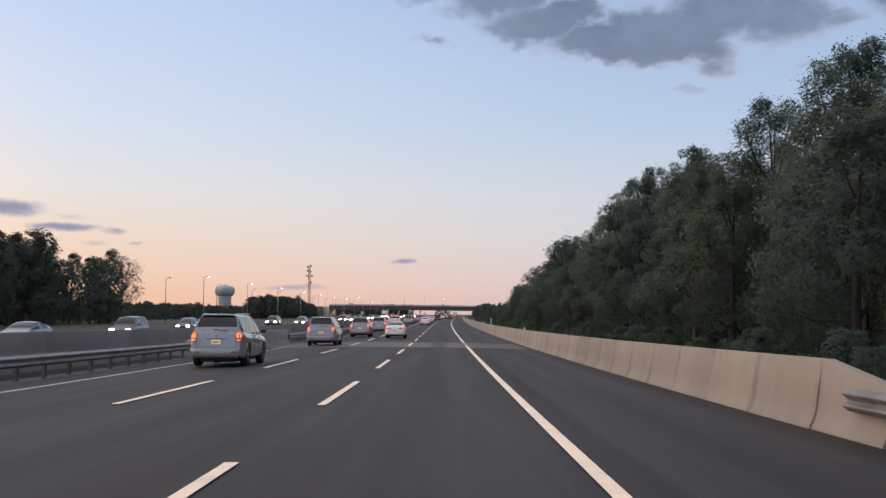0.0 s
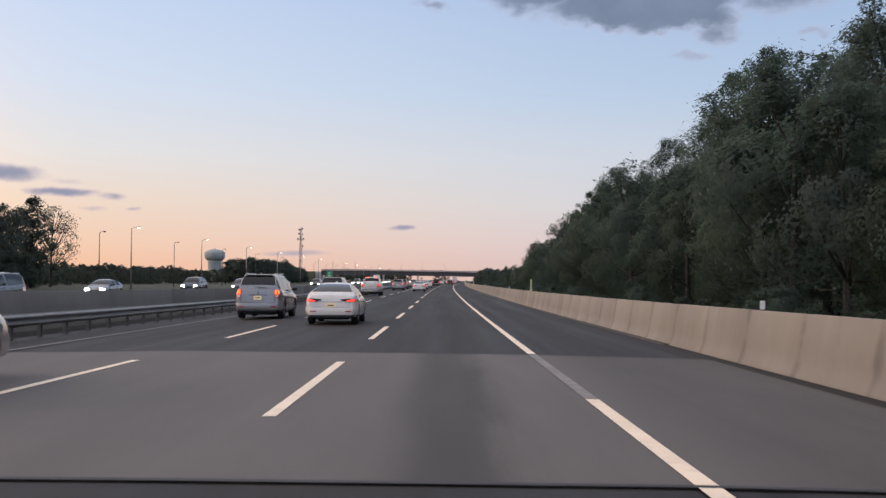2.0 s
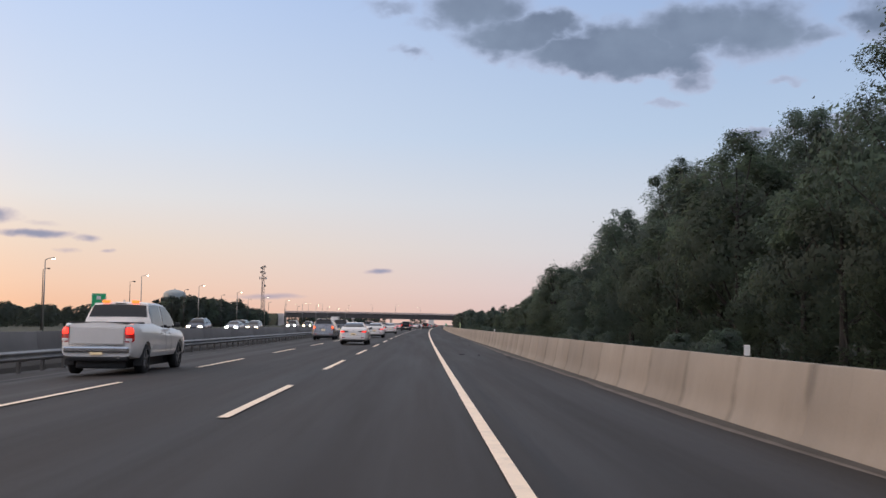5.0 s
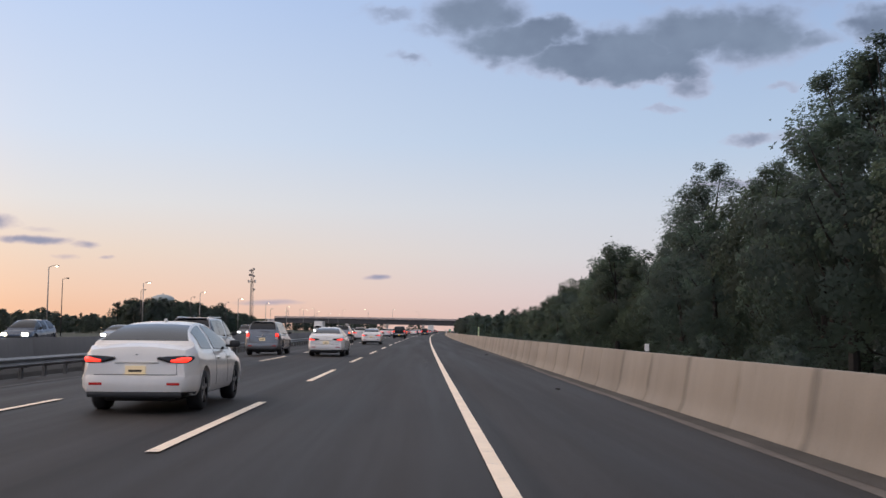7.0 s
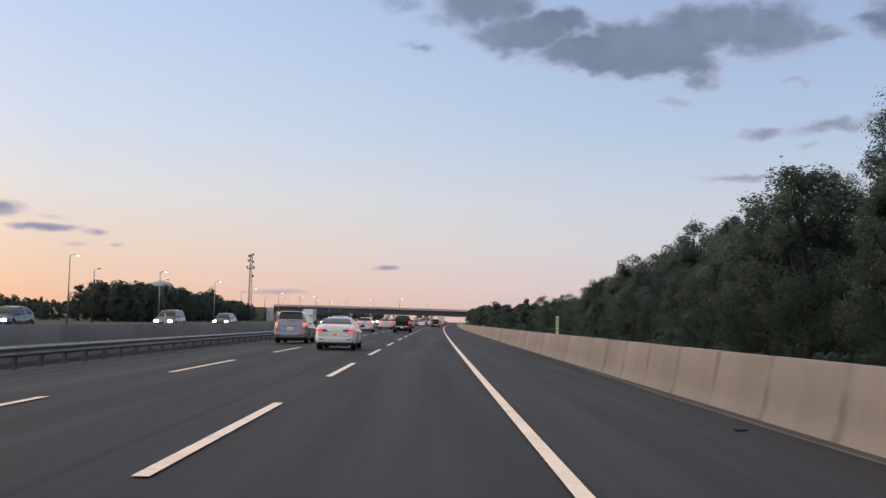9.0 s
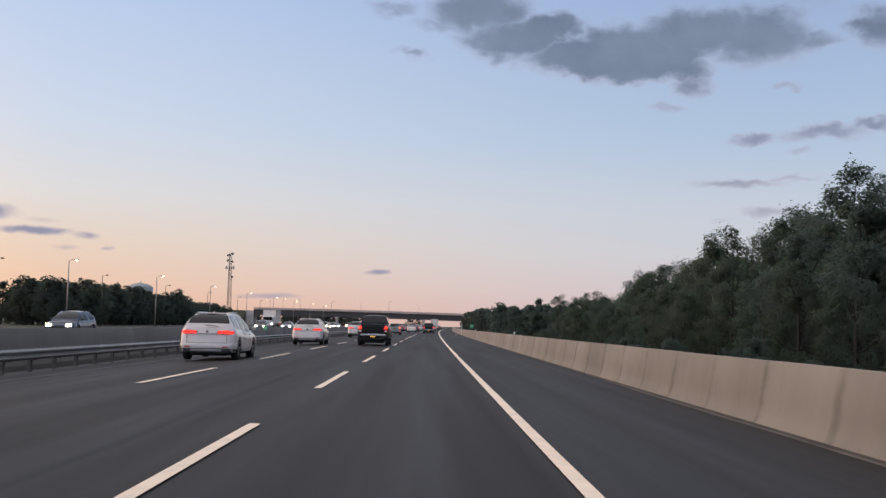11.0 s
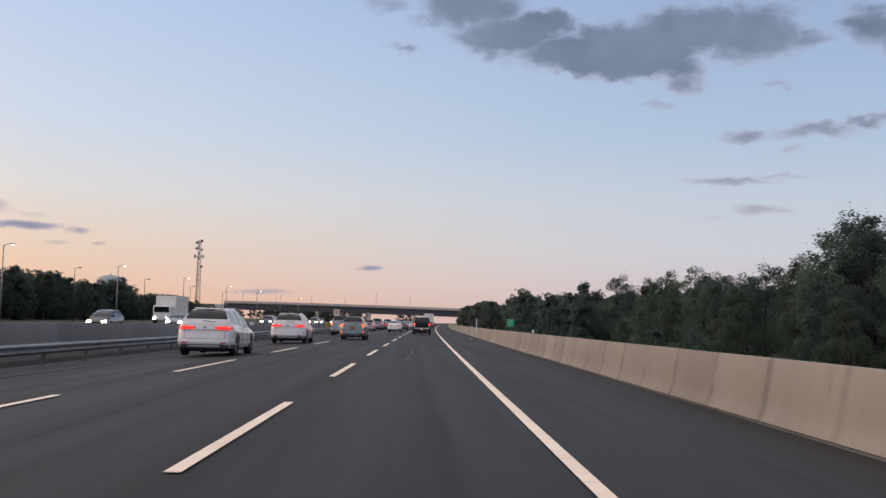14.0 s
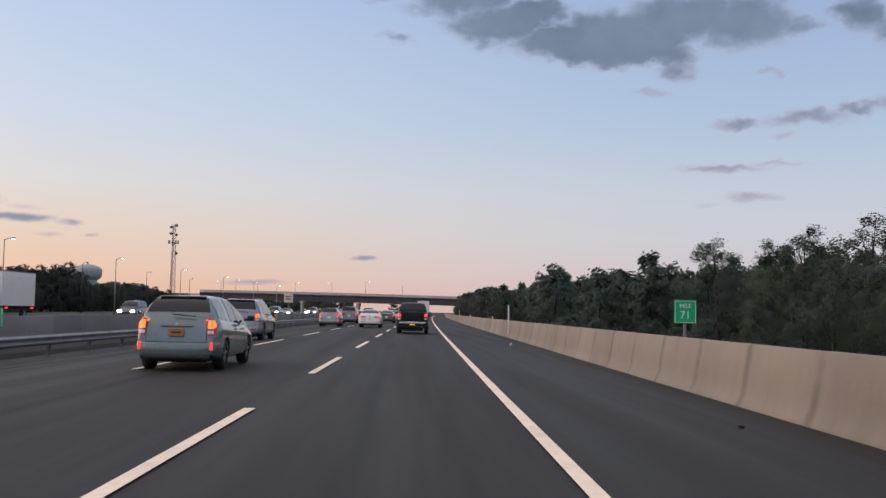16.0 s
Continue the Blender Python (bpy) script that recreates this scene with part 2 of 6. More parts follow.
def concrete_barrier_material(name, base, joints=None):
    """Cast concrete with rain streaks running down and tyre grime of its own shape."""
    m = bpy.data.materials.new(name)
    m.use_nodes = True
    n = Nodes(m.node_tree)
    b = m.node_tree.nodes["Principled BSDF"]
    geo = n.add("ShaderNodeNewGeometry").outputs["Position"]
    mp = n.add("ShaderNodeMapping")
    mp.inputs["Scale"].default_value = (1.0, 1.0, 0.12)
    n.put(mp.inputs[0], geo)
    streak = n.noise(mp.outputs[0], 2.2, 5.0, 0.65).outputs[0]
    broad = n.noise(geo, 0.22, 4.0, 0.6).outputs[0]
    grit = n.noise(geo, 38.0, 3.0, 0.75).outputs[0]
    k = n.math("ADD", n.math("MULTIPLY", n.math("SUBTRACT", streak, 0.5), 0.26), n.math("MULTIPLY", n.math("SUBTRACT", broad, 0.5), 0.75))
    k = n.math("ADD", n.math("ADD", k, n.math("MULTIPLY", n.math("SUBTRACT", grit, 0.5), 0.25)), 1.0)
    k = n.math("ADD", k, n.math("MULTIPLY", n.math("SUBTRACT", n.add("ShaderNodeObjectInfo").outputs["Random"], 0.5), 0.18))
    if joints:
        sep = n.add("ShaderNodeSeparateXYZ")
        n.put(sep.inputs[0], geo)
        wide = n.noise(n.combine(0.0, n.math("MULTIPLY", sep.outputs[1], 0.35), n.math("MULTIPLY", sep.outputs[2], 1.1)), 1.0, 3.0, 0.6).outputs[0]
        off = n.math("PINGPONG", n.math("SUBTRACT", sep.outputs[1], joints[0]), joints[1] / 2)
        leak = n.math("MULTIPLY", n.smooth(n.math("SUBTRACT", off, n.math("MULTIPLY", wide, 0.2)), 0.12, -0.06), n.smooth(wide, 0.3, 0.65, 0.0, 0.32))
        k = n.math("MULTIPLY", k, n.math("SUBTRACT", 1.0, leak))
    dark = n.smooth(n.noise(mp.outputs[0], 5.0, 4.0, 0.7, 1.2).outputs[0], 0.6, 0.75, 0.0, 0.45)
    col = n.mix(1.0, (*base, 1.0), n.combine(k, k, k), "MULTIPLY")
    n.put(b.inputs["Base Color"], n.mix(dark, col, (base[0] * 0.5, base[1] * 0.5, base[2] * 0.52, 1.0)))
    b.inputs["Roughness"].default_value = 0.85
    bp = n.add("ShaderNodeBump")
    bp.inputs["Strength"].default_value, bp.inputs["Distance"].default_value = 0.4, 0.006
    n.put(bp.inputs["Height"], grit), n.put(b.inputs["Normal"], bp.outputs[0])
    return m


def leaf_material(name, base, base2):
    """Foliage: leaf to leaf and tree to tree variation, some light through the leaf."""
    m = bpy.data.materials.new(name)
    m.use_nodes = True
    n = Nodes(m.node_tree)
    b = m.node_tree.nodes["Principled BSDF"]
    isl = n.add("ShaderNodeNewGeometry").outputs["Random Per Island"]
    ob = n.add("ShaderNodeObjectInfo").outputs["Random"]
    geo = n.add("ShaderNodeNewGeometry").outputs["Position"]
    f = n.math("ADD", n.math("MULTIPLY", isl, 0.12), n.math("MULTIPLY", n.noise(geo, 0.3, 2.0).outputs[0], 0.88))
    col = n.mix(f, (*base, 1.0), (*base2, 1.0))
    k = n.math("ADD", 0.80, n.math("MULTIPLY", ob, 0.40))
    n.put(b.inputs["Base Color"], n.mix(1.0, col, n.combine(k, k, k), "MULTIPLY"))
    b.inputs["Roughness"].default_value = 0.85
    b.inputs["Specular IOR Level"].default_value = 0.05
    tr = n.add("ShaderNodeBsdfTranslucent")
    n.put(tr.inputs["Color"], n.mix(1.0, col, (1.1, 1.25, 1.0, 1.0), "MULTIPLY"))
    both = n.add("ShaderNodeMixShader")
    both.inputs[0].default_value = 0.6
    n.put(both.inputs[1], b.outputs[0]), n.put(both.inputs[2], tr.outputs[0])
    n.put(m.node_tree.nodes["Material Output"].inputs["Surface"], both.outputs[0])
    return m


def mesh_fence_material(name, base, share):
    """Fine wire mesh from far off: part wire, part open."""
    m = material(name, base, 0.7, vary=0.15, scale=0.3)
    n = Nodes(m.node_tree)
    both = n.add("ShaderNodeMixShader")
    both.inputs[0].default_value = share
    n.put(both.inputs[1], n.add("ShaderNodeBsdfTransparent").outputs[0]), n.put(both.inputs[2], m.node_tree.nodes["Principled BSDF"].outputs[0])
    n.put(m.node_tree.nodes["Material Output"].inputs["Surface"], both.outputs[0])
    return m


ASPHALT = asphalt_material("asphalt", (0.0280, 0.0252, 0.0242))
ASPHALT_OLD = asphalt_material("asphalt_older", (0.044, 0.041, 0.040), crack=False)
SLAB = deck_material("deck_concrete", (0.126, 0.116, 0.110))
SEAM = material("seam_tar", (0.035, 0.034, 0.036), 0.7, vary=0.3, scale=2)
PAINT = material("road_paint_white", (0.97, 0.80, 0.62), 0.6, vary=0.12, scale=1.3, fine_scale=30, stain=((0.45, 0.40, 0.36), 3.0, 0.4))
PAINT_WORN = material("road_paint_worn", (0.24, 0.222, 0.21), 0.7, vary=0.3, scale=2.5, fine_scale=30, stain=((0.15, 0.145, 0.14), 2.0, 0.9))
MARK_DULL = material("paint_trodden", (0.13, 0.125, 0.12), 0.75, vary=0.4, scale=9, fine_scale=60)
PAINT_PALE = material("road_paint_pale", (0.66, 0.60, 0.52), 0.65, vary=0.2, scale=1.2, fine_scale=30, stain=((0.3, 0.28, 0.26), 2.0, 0.5))
PAINT_YELLOW = material("road_paint_yellow", (0.065, 0.058, 0.048), 0.65, vary=0.25, scale=0.8, stain=((0.10, 0.095, 0.09), 1.5, 0.8))
BARRIER = concrete_barrier_material("barrier_concrete", (0.266, 0.236, 0.200), (15.9, 3.05))
BARRIER_GREY = concrete_barrier_material("median_concrete", (0.165, 0.156, 0.15))
PARAPET = concrete_barrier_material("parapet_concrete", (0.24, 0.225, 0.215))
BRIDGE_CONC = material("bridge_concrete", (0.64, 0.58, 0.55), 0.85, vary=0.25, scale=0.3, fine_scale=10)
GIRDER = material("girder_steel", (0.075, 0.07, 0.072), 0.6, vary=0.25, scale=0.5)
CHAIN_LINK = mesh_fence_material("chain_link_mesh", (0.52, 0.46, 0.44), 0.45)
GALV = material("galvanised_steel", (0.30, 0.30, 0.31), 0.5, metal=0.7, vary=0.2, scale=1.2, fine_scale=25)
GALV_OLD = material("weathered_galvanised_steel", (0.235, 0.23, 0.225), 0.5, metal=0.45, vary=0.3, scale=1.2, fine_scale=25, stain=((0.09, 0.08, 0.07), 1.5, 0.5))
RUST_POST = material("weathered_post", (0.13, 0.124, 0.118), 0.75, metal=0.2, vary=0.3, scale=6)
GRASS_GROUND = material("verge_soil_and_grass", (0.036, 0.042, 0.024), 0.95, vary=0.45, scale=0.12, fine_scale=3.0, bump=0.03, stain=((0.065, 0.055, 0.04), 0.3, 0.6))
BERM = material("median_soil", (0.040, 0.037, 0.034), 0.95, vary=0.35, scale=0.6, fine_scale=12, bump=0.02)
DIRT_DARK = material("gutter_grit_dark", (0.062, 0.056, 0.05), 0.95, vary=0.4, scale=0.8, fine_scale=30, bump=0.01)
DIRT = material("gutter_dirt", (0.125, 0.110, 0.098), 0.95, vary=0.4, scale=0.8, fine_scale=30, bump=0.01)
BARK = material("bark", (0.036, 0.036, 0.036), 0.9, vary=0.4, scale=2, fine_scale=14, bump=0.02, stretch=(1, 1, 0.25))
LEAF = leaf_material("leaf_deep_green", (0.093, 0.121, 0.119), (0.108, 0.136, 0.128))
LEAF_LIGHT = leaf_material("leaf_light_green", (0.088, 0.112, 0.100), (0.106, 0.128, 0.108))
LEAF_FAR = leaf_material("leaf_far_woods", (0.086, 0.102, 0.100), (0.106, 0.118, 0.110))
POLE = material("pole_steel", (0.30, 0.29, 0.28), 0.5, metal=0.6, vary=0.2, scale=1.0)
POLE_DARK = material("pole_dark", (0.07, 0.065, 0.065), 0.6, metal=0.3, vary=0.2, scale=1.0)
LAMP_GLOW = material("lamp_glow", (0.9, 0.8, 0.65), 0.4, vary=0, emit=(1.0, 0.80, 0.55), power=6.0)
SIGN_GREEN = material("sign_green", (0.015, 0.46, 0.18), 0.5, vary=0.08, scale=3)
SIGN_WHITE = material("sign_white", (0.82, 0.82, 0.80), 0.5, vary=0.06, scale=3)
SIGN_YELLOW = material("sign_yellow", (0.78, 0.52, 0.03), 0.5, vary=0.08, scale=3)
SIGN_ORANGE = material("sign_pale_orange", (0.86, 0.68, 0.52), 0.5, vary=0.1, scale=3)
BLACK = material("black_print", (0.02, 0.02, 0.02), 0.6, vary=0.1)
TANK = material("tank_pale_green_grey", (0.30, 0.34, 0.35), 0.55, vary=0.15, scale=0.1, fine_scale=1)
TOWER_STEEL = material("tower_steel", (0.20, 0.19, 0.19), 0.6, metal=0.4, vary=0.2, scale=0.3)
TYRE = material("tyre_rubber", (0.022, 0.022, 0.023), 0.85, vary=0.2, scale=8)
RIM = material("alloy_rim", (0.27, 0.27, 0.28), 0.35, metal=0.8, vary=0.15, scale=6)
TINT = material("tinted_glass", (0.012, 0.013, 0.016), 0.04, vary=0, spec=0.55)
TRIM = material("black_trim", (0.03, 0.03, 0.032), 0.55, vary=0.15, scale=8)
CHROME = material("chrome", (0.6, 0.6, 0.6), 0.15, metal=1.0, vary=0.05)
TAIL_ON = material("tail_light_lit", (0.40, 0.012, 0.01), 0.3, vary=0, coat=0.4, emit=(1.0, 0.035, 0.02), power=2.3)
TAIL_AMBER = material("tail_light_amber", (0.5, 0.12, 0.02), 0.3, vary=0, coat=0.4, emit=(1.0, 0.11, 0.015), power=3.0)
TAIL_DIM = material("tail_light_dim", (0.20, 0.010, 0.010), 0.25, vary=0, coat=0.5, emit=(1.0, 0.03, 0.02), power=0.14)
HEAD_ON = material("head_light_lit", (0.9, 0.9, 0.85), 0.2, vary=0, emit=(1.0, 0.95, 0.85), power=60.0)
HEAD_WARM = material("head_light_warm", (0.9, 0.8, 0.6), 0.2, vary=0, emit=(1.0, 0.72, 0.38), power=40.0)
# light on the first two plates is put in as emission
PLATE = material("plate_pale", (0.72, 0.62, 0.45), 0.5, vary=0.05, emit=(1.0, 0.7, 0.35), power=0.25)
PLATE_ORANGE = material("plate_orange", (0.75, 0.42, 0.05), 0.5, vary=0.05, emit=(1.0, 0.55, 0.1), power=0.7)
PLATE_DULL = material("plate_dull_orange", (0.48, 0.20, 0.06), 0.5, vary=0.05)


def car_paint(name, base, metal=0.0):
    return material(name, base, 0.32, metal=metal, vary=0.06, scale=1.5, fine_scale=120, coat=0.9)


SILVER = car_paint("paint_silver", (0.34, 0.33, 0.34), 0.5)
WHITE = car_paint("paint_white", (0.84, 0.80, 0.76))
PEARL = car_paint("paint_pearl_white", (0.76, 0.72, 0.70), 0.05)
BLACKP = material("paint_black", (0.009, 0.009, 0.010), 0.3, vary=0.06, scale=1.5, coat=0.2, spec=0.3)
SAGE = car_paint("paint_sage_grey", (0.20, 0.235, 0.225), 0.5)
DARKRED = car_paint("paint_dark_grey", (0.09, 0.088, 0.092), 0.4)
GREYP = car_paint("paint_mid_grey", (0.22, 0.22, 0.23), 0.5)
BLUEP = car_paint("paint_dark_blue", (0.03, 0.045, 0.08), 0.4)


# ---------------------------------------------------------------- building helpers
def rz(y):
    """Height of the road along its length: a gentle fall onto the level."""
    if y < 0:
        return 0.8426 - 0.015 * y
    return 0.7826 * max(0.0, 1 - y / 150) ** 2.3 + 0.06 * max(0.0, 1 - y / 40) ** 2


def rx(y):
    """The road bends steadily and very slightly to the right, then runs straight."""
    return 3.0e-5 * max(0.0, min(y, 900.0) - 120.0) ** 2 + max(0.0, y - 900.0) * 0.0468


def cross(x):
    """Crowned pavement: the crown lies on the second lane line, the median side falls faster."""
    return float(np.interp(x, [-60, -22.2, -20.4, -19.6, -13.2, -7.32, -3.66, 4.4], [0.20, 0.20, 0.12, -0.27, -0.16, 0.108, 0.078, -0.0933]))


def fall(y):
    """The cross fall grows from the bridge on."""
    return float(np.interp(y, [0, 80, 150], [0.35, 0.35, 1.0]))


def barrier_x(y):
    """Middle line of the right-hand barrier."""
    return 4.33


def at_road(x, y, dz=0.0):
    return Vector((x + rx(y), y, rz(y) + cross(x) * (fall(y) if x < 0 else 1.0) + dz))


def part(name, bm, mat, parent=None, label="", smooth=False):
    me = bpy.data.meshes.new(name)
    bm.to_mesh(me)
    bm.free()
    return piece(name, me, mat, parent, label, smooth)


def piece(name, me, mat, parent=None, label="", smooth=False):
    if mat and not me.materials:
        me.materials.append(mat)
    if smooth:
        me.polygons.foreach_set("use_smooth", [True] * len(me.polygons))
    ob = new(name, me)
    if parent:
        ob.parent = parent
    if label:
        ob["label"] = label
    return ob


def mesh_of(name, verts, faces, mat=None):
    me = bpy.data.meshes.new(name)
    me.from_pydata([tuple(v) for v in verts], [], [tuple(f) for f in faces])
    me.update()
    if mat:
        me.materials.append(mat)
    return me


def thing(name, label, category, group="", kind="", at=None):
    ob = new(name)
    ob.empty_display_size = 0.3
    if at is not None:
        ob.matrix_world = at
    return tagged(ob, label, category, group, kind)


def add_box(bm, size, centre, bevel=0.0, turn=None):
    m = Matrix.Translation(centre) @ (turn or Matrix()) @ Matrix.Diagonal((*size, 1))
    r = bmesh.ops.create_cube(bm, size=1.0, matrix=m)
    if bevel:
        es = list({e for v in r["verts"] for e in v.link_edges})
        bmesh.ops.bevel(bm, geom=es, offset=bevel, segments=2, affect="EDGES", profile=0.6)
    return bm


def box(size, centre, bevel=0.0, turn=None):
    return add_box(bmesh.new(), size, centre, bevel, turn)


def add_tube(bm, a, b, r1, r2=None, seg=10):
    a, b = Vector(a), Vector(b)
    d = b - a
    m = Matrix.Translation((a + b) / 2) @ d.to_track_quat("Z", "Y").to_matrix().to_4x4()
    bmesh.ops.create_cone(bm, cap_ends=True, segments=seg, radius1=r1, radius2=r1 if r2 is None else r2, depth=d.length, matrix=m)
    return bm


def tube(a, b, r1, r2=None, seg=10):
    return add_tube(bmesh.new(), a, b, r1, r2, seg)


def strip(name, x0, x1, y0, y1, mat, step=5.0, dz=0.0, thick=0.0, nx=1):
    """A sheet that follows the road between two offsets and two distances."""
    n = max(1, int(math.ceil((y1 - y0) / step)))
    vs, fs = [], []
    xs = [x0 + (x1 - x0) * i / nx for i in range(nx + 1)]
    for j in range(n + 1):
        y = y0 + (y1 - y0) * j / n
        vs += [at_road(x, y, dz) for x in xs]
    w = nx + 1
    for j in range(n):
        for i in range(nx):
            a = j * w + i
            fs.append((a, a + 1, a + w + 1, a + w))
    if thick:
        k = len(vs)
        vs += [v - Vector((0, 0, thick)) for v in vs]
        for j in range(n):
            a, b = j * w, j * w + nx
            fs += [(a, a + w, a + w + k, a + k), (b + w, b, b + k, b + w + k)]
        fs += [(i + 1, i, i + k, i + 1 + k) for i in range(nx)]
        fs += [(n * w + i, n * w + i + 1, n * w + i + 1 + k, n * w + i + k) for i in range(nx)]
    return mesh_of(name, vs, fs, mat)


def extrude_profile(profile, ys, place, closed=True):
    """Vertices and faces of a profile (x, z) carried along y."""
    vs, fs = [], []
    k = len(profile)
    for y in ys:
        vs += [place(x, y, z) for x, z in profile]
    for j in range(len(ys) - 1):
        for i in range(k if closed else k - 1):
            a, b = j * k + i, j * k + (i + 1) % k
            fs.append((a, b, b + k, a + k))
    if closed:
        fs.append(tuple(range(k - 1, -1, -1)))
        fs.append(tuple((len(ys) - 1) * k + i for i in range(k)))
    return vs, fs


# ---------------------------------------------------------------- ground and road
def build_ground():
    xs = [-2600, -1200, -600, -300, -160, -100, -70, -45, -38.6, -38.5, -20.2, -20.0, -13.3, -13.25, 4.5, 4.7, 5.5, 8, 14, 30, 60, 120, 300, 800, 2600]
    ys = [-400, -200, -100, -50, 0, 15, 30, 45, 60, 75, 90, 105, 120, 135, 150, 200, 300, 400, 500, 600, 700, 800, 900, 1000, 1100, 1300, 1600, 2200, 3000, 4600]
    vs, fs = [], []
    for y in ys:
        for x in xs:
            z = rz(y) * (1 if -60 < x < 40 else 0.3) - 0.42
            if x > 5:
                z -= min(0.7, (x - 5) * 0.12)
            if x < -19.7:
                z -= 0.1
            vs.append((x + rx(y) * (1 if abs(x) < 200 else 0.2), y, z))
    w = len(xs)
    for j in range(len(ys) - 1):
        for i in range(w - 1):
            a = j * w + i
            fs.append((a, a + 1, a + w + 1, a + w))
    tagged(piece("ground", mesh_of("ground", vs, fs), GRASS_GROUND), "dark grass verge and wooded ground beside the motorway", "ground", kind="structure")


build_ground()
road = tagged(piece("road", strip("road", -13.2, 4.45, -60, 1500, ASPHALT, 5.0, 0.0, 0.35, 15), None), "grey worn asphalt motorway carriageway with three lanes", "road", kind="structure")
road2 = tagged(piece("road", strip("road", -38.5, -20.2, -60, 1500, ASPHALT_OLD, 10.0, -0.02, 0.3, 2), None), "grey asphalt carriageway for oncoming traffic beyond the median", "road", kind="structure")


def median_berm():
    """Raised dark strip, added so that the gap under the guard rail looks dark."""
    vs, fs = [], []
    prof = [(-13.22, -0.02), (-13.34, 0.14), (-13.7, 0.34), (-15.0, 0.40), (-17.2, 0.38), (-18.95, 0.28)]
    rows = [-60 + 6.0 * k for k in range(161)]
    for y in rows:
        low = 0.0 if 47 < y < 76 else 1.0
        for q, (x, dz) in enumerate(prof):
            vs.append(at_road(x, y, dz * low + 0.05 * low * noise.noise(Vector((x, y * 0.4, 2.0))) * (q > 1)))
    k = len(prof)
    for j in range(len(rows) - 1):
        for q in range(k - 1):
            a = j * k + q
            fs.append((a + 1, a, a + k, a + k + 1))
    tagged(piece("median_strip", mesh_of("median_strip", vs, fs, BERM), None), "raised dark strip added between guard rail and median wall", "median", kind="structure")


median_berm()
slab = tagged(piece("bridge_deck", strip("bridge_deck", -13.0, 3.6, 60.9, 74.6, SLAB, 2.0, 0.010, 0.1, 34), None), "paler worn concrete bridge deck across the carriageway", "bridge deck", kind="structure")
for yj in (60.9, 74.6):
    piece("expansion_joint", strip("expansion_joint", -13.0, 3.6, yj - 0.045, yj + 0.045, SEAM, 1.0, 0.020, 0, 34), None, slab)


def build_lines():
    edge = thing("edge_line", "solid white painted edge line, worn away on the bridge deck", "road marking", kind="structure")
    for y0, y1, mat in ((-40, 66.4, PAINT), (66.4, 74.8, PAINT_WORN), (74.8, 900, PAINT)):
        piece("painted_stripe", strip("painted_stripe", -0.085, 0.085, y0, y1, mat, 4.0, 0.017), None, edge)
    left = thing("edge_line", "pale edge line by the median, worn to a faint yellow after the bridge", "road marking", kind="structure")
    for y0, y1, mat in ((-40, 60.8, PAINT_PALE), (60.8, 120, PAINT_WORN), (120, 900, PAINT_YELLOW)):
        piece("painted_stripe", strip("painted_stripe", -11.05, -10.92, y0, y1, mat, 4.0, 0.017), None, left)
    for x in (-3.66, -7.32):
        line = thing("lane_line", "broken white lane line of long painted dashes", "road marking", "lane lines", "structure")
        starts = [3.4 + 15.24 * i for i in range(-2, 9)] + [8.24 + 15.24 * i for i in range(9, 52)]
        for y in starts:
            me = strip("dash", x - 0.075, x + 0.075, y, y + 7.62, PAINT, 1.9, 0.017)
            piece("dash", me, None, line)


build_lines()


# ---------------------------------------------------------------- barriers and guard rails
def barrier_segment(name, y0, y1, mat, parent, x, h, top=0.16, base=0.36, side=1, lift=0.0, h0=None):
    """One cast length of sloped concrete barrier; its road face looks to -x when side is 1."""
    d = -side
    h0 = h if h0 is None else h0
    ys = [y0 + 0.002, y0 + 0.012, (y0 + y1) / 2, y1 - 0.012, y1 - 0.002]
    vs, fs = [], []
    k = 12
    for i, y in enumerate(ys):
        hh = h0 + (h - h0) * (y - y0) / (y1 - y0)
        s = 0.003 if i in (0, 4) else 0.0
        foot = [(0.0, -0.32), (0.0, 0.02), (0.022, 0.07), (0.055, 0.14), (0.088, 0.23), (0.113, 0.34), (0.134, 0.50)]
        prof = [(d * (max(base - q, top / 2 + 0.03) - s), pz) for q, pz in foot] + [(d * (top / 2 + 0.022 - s), hh - 0.04), (d * (top / 2 - s), hh - 0.01 - s),
                (-d * (top / 2 - s), hh - 0.01 - s), (-d * (top / 2 + 0.022 - s), hh - 0.035), (-d * (base * 0.6), -0.32)]
        xm = x(y) if callable(x) else x
        vs += [at_road(xm + px, y, pz + lift) for px, pz in prof]
    for j in range(len(ys) - 1):
        for i in range(k):
            a, b = j * k + i, j * k + (i + 1) % k
            fs.append((a, b, b + k, a + k) if side > 0 else (b, a, a + k, b + k))
    fs += [tuple(range(k)) if side > 0 else tuple(range(k - 1, -1, -1)), tuple((len(ys) - 1) * k + i for i in (range(k - 1, -1, -1) if side > 0 else range(k)))]
    me = mesh_of(name, vs, fs, mat)
    ob = piece(name, me, None, parent, "", True)
    me.set_sharp_from_angle(angle=radians(35))
    return ob


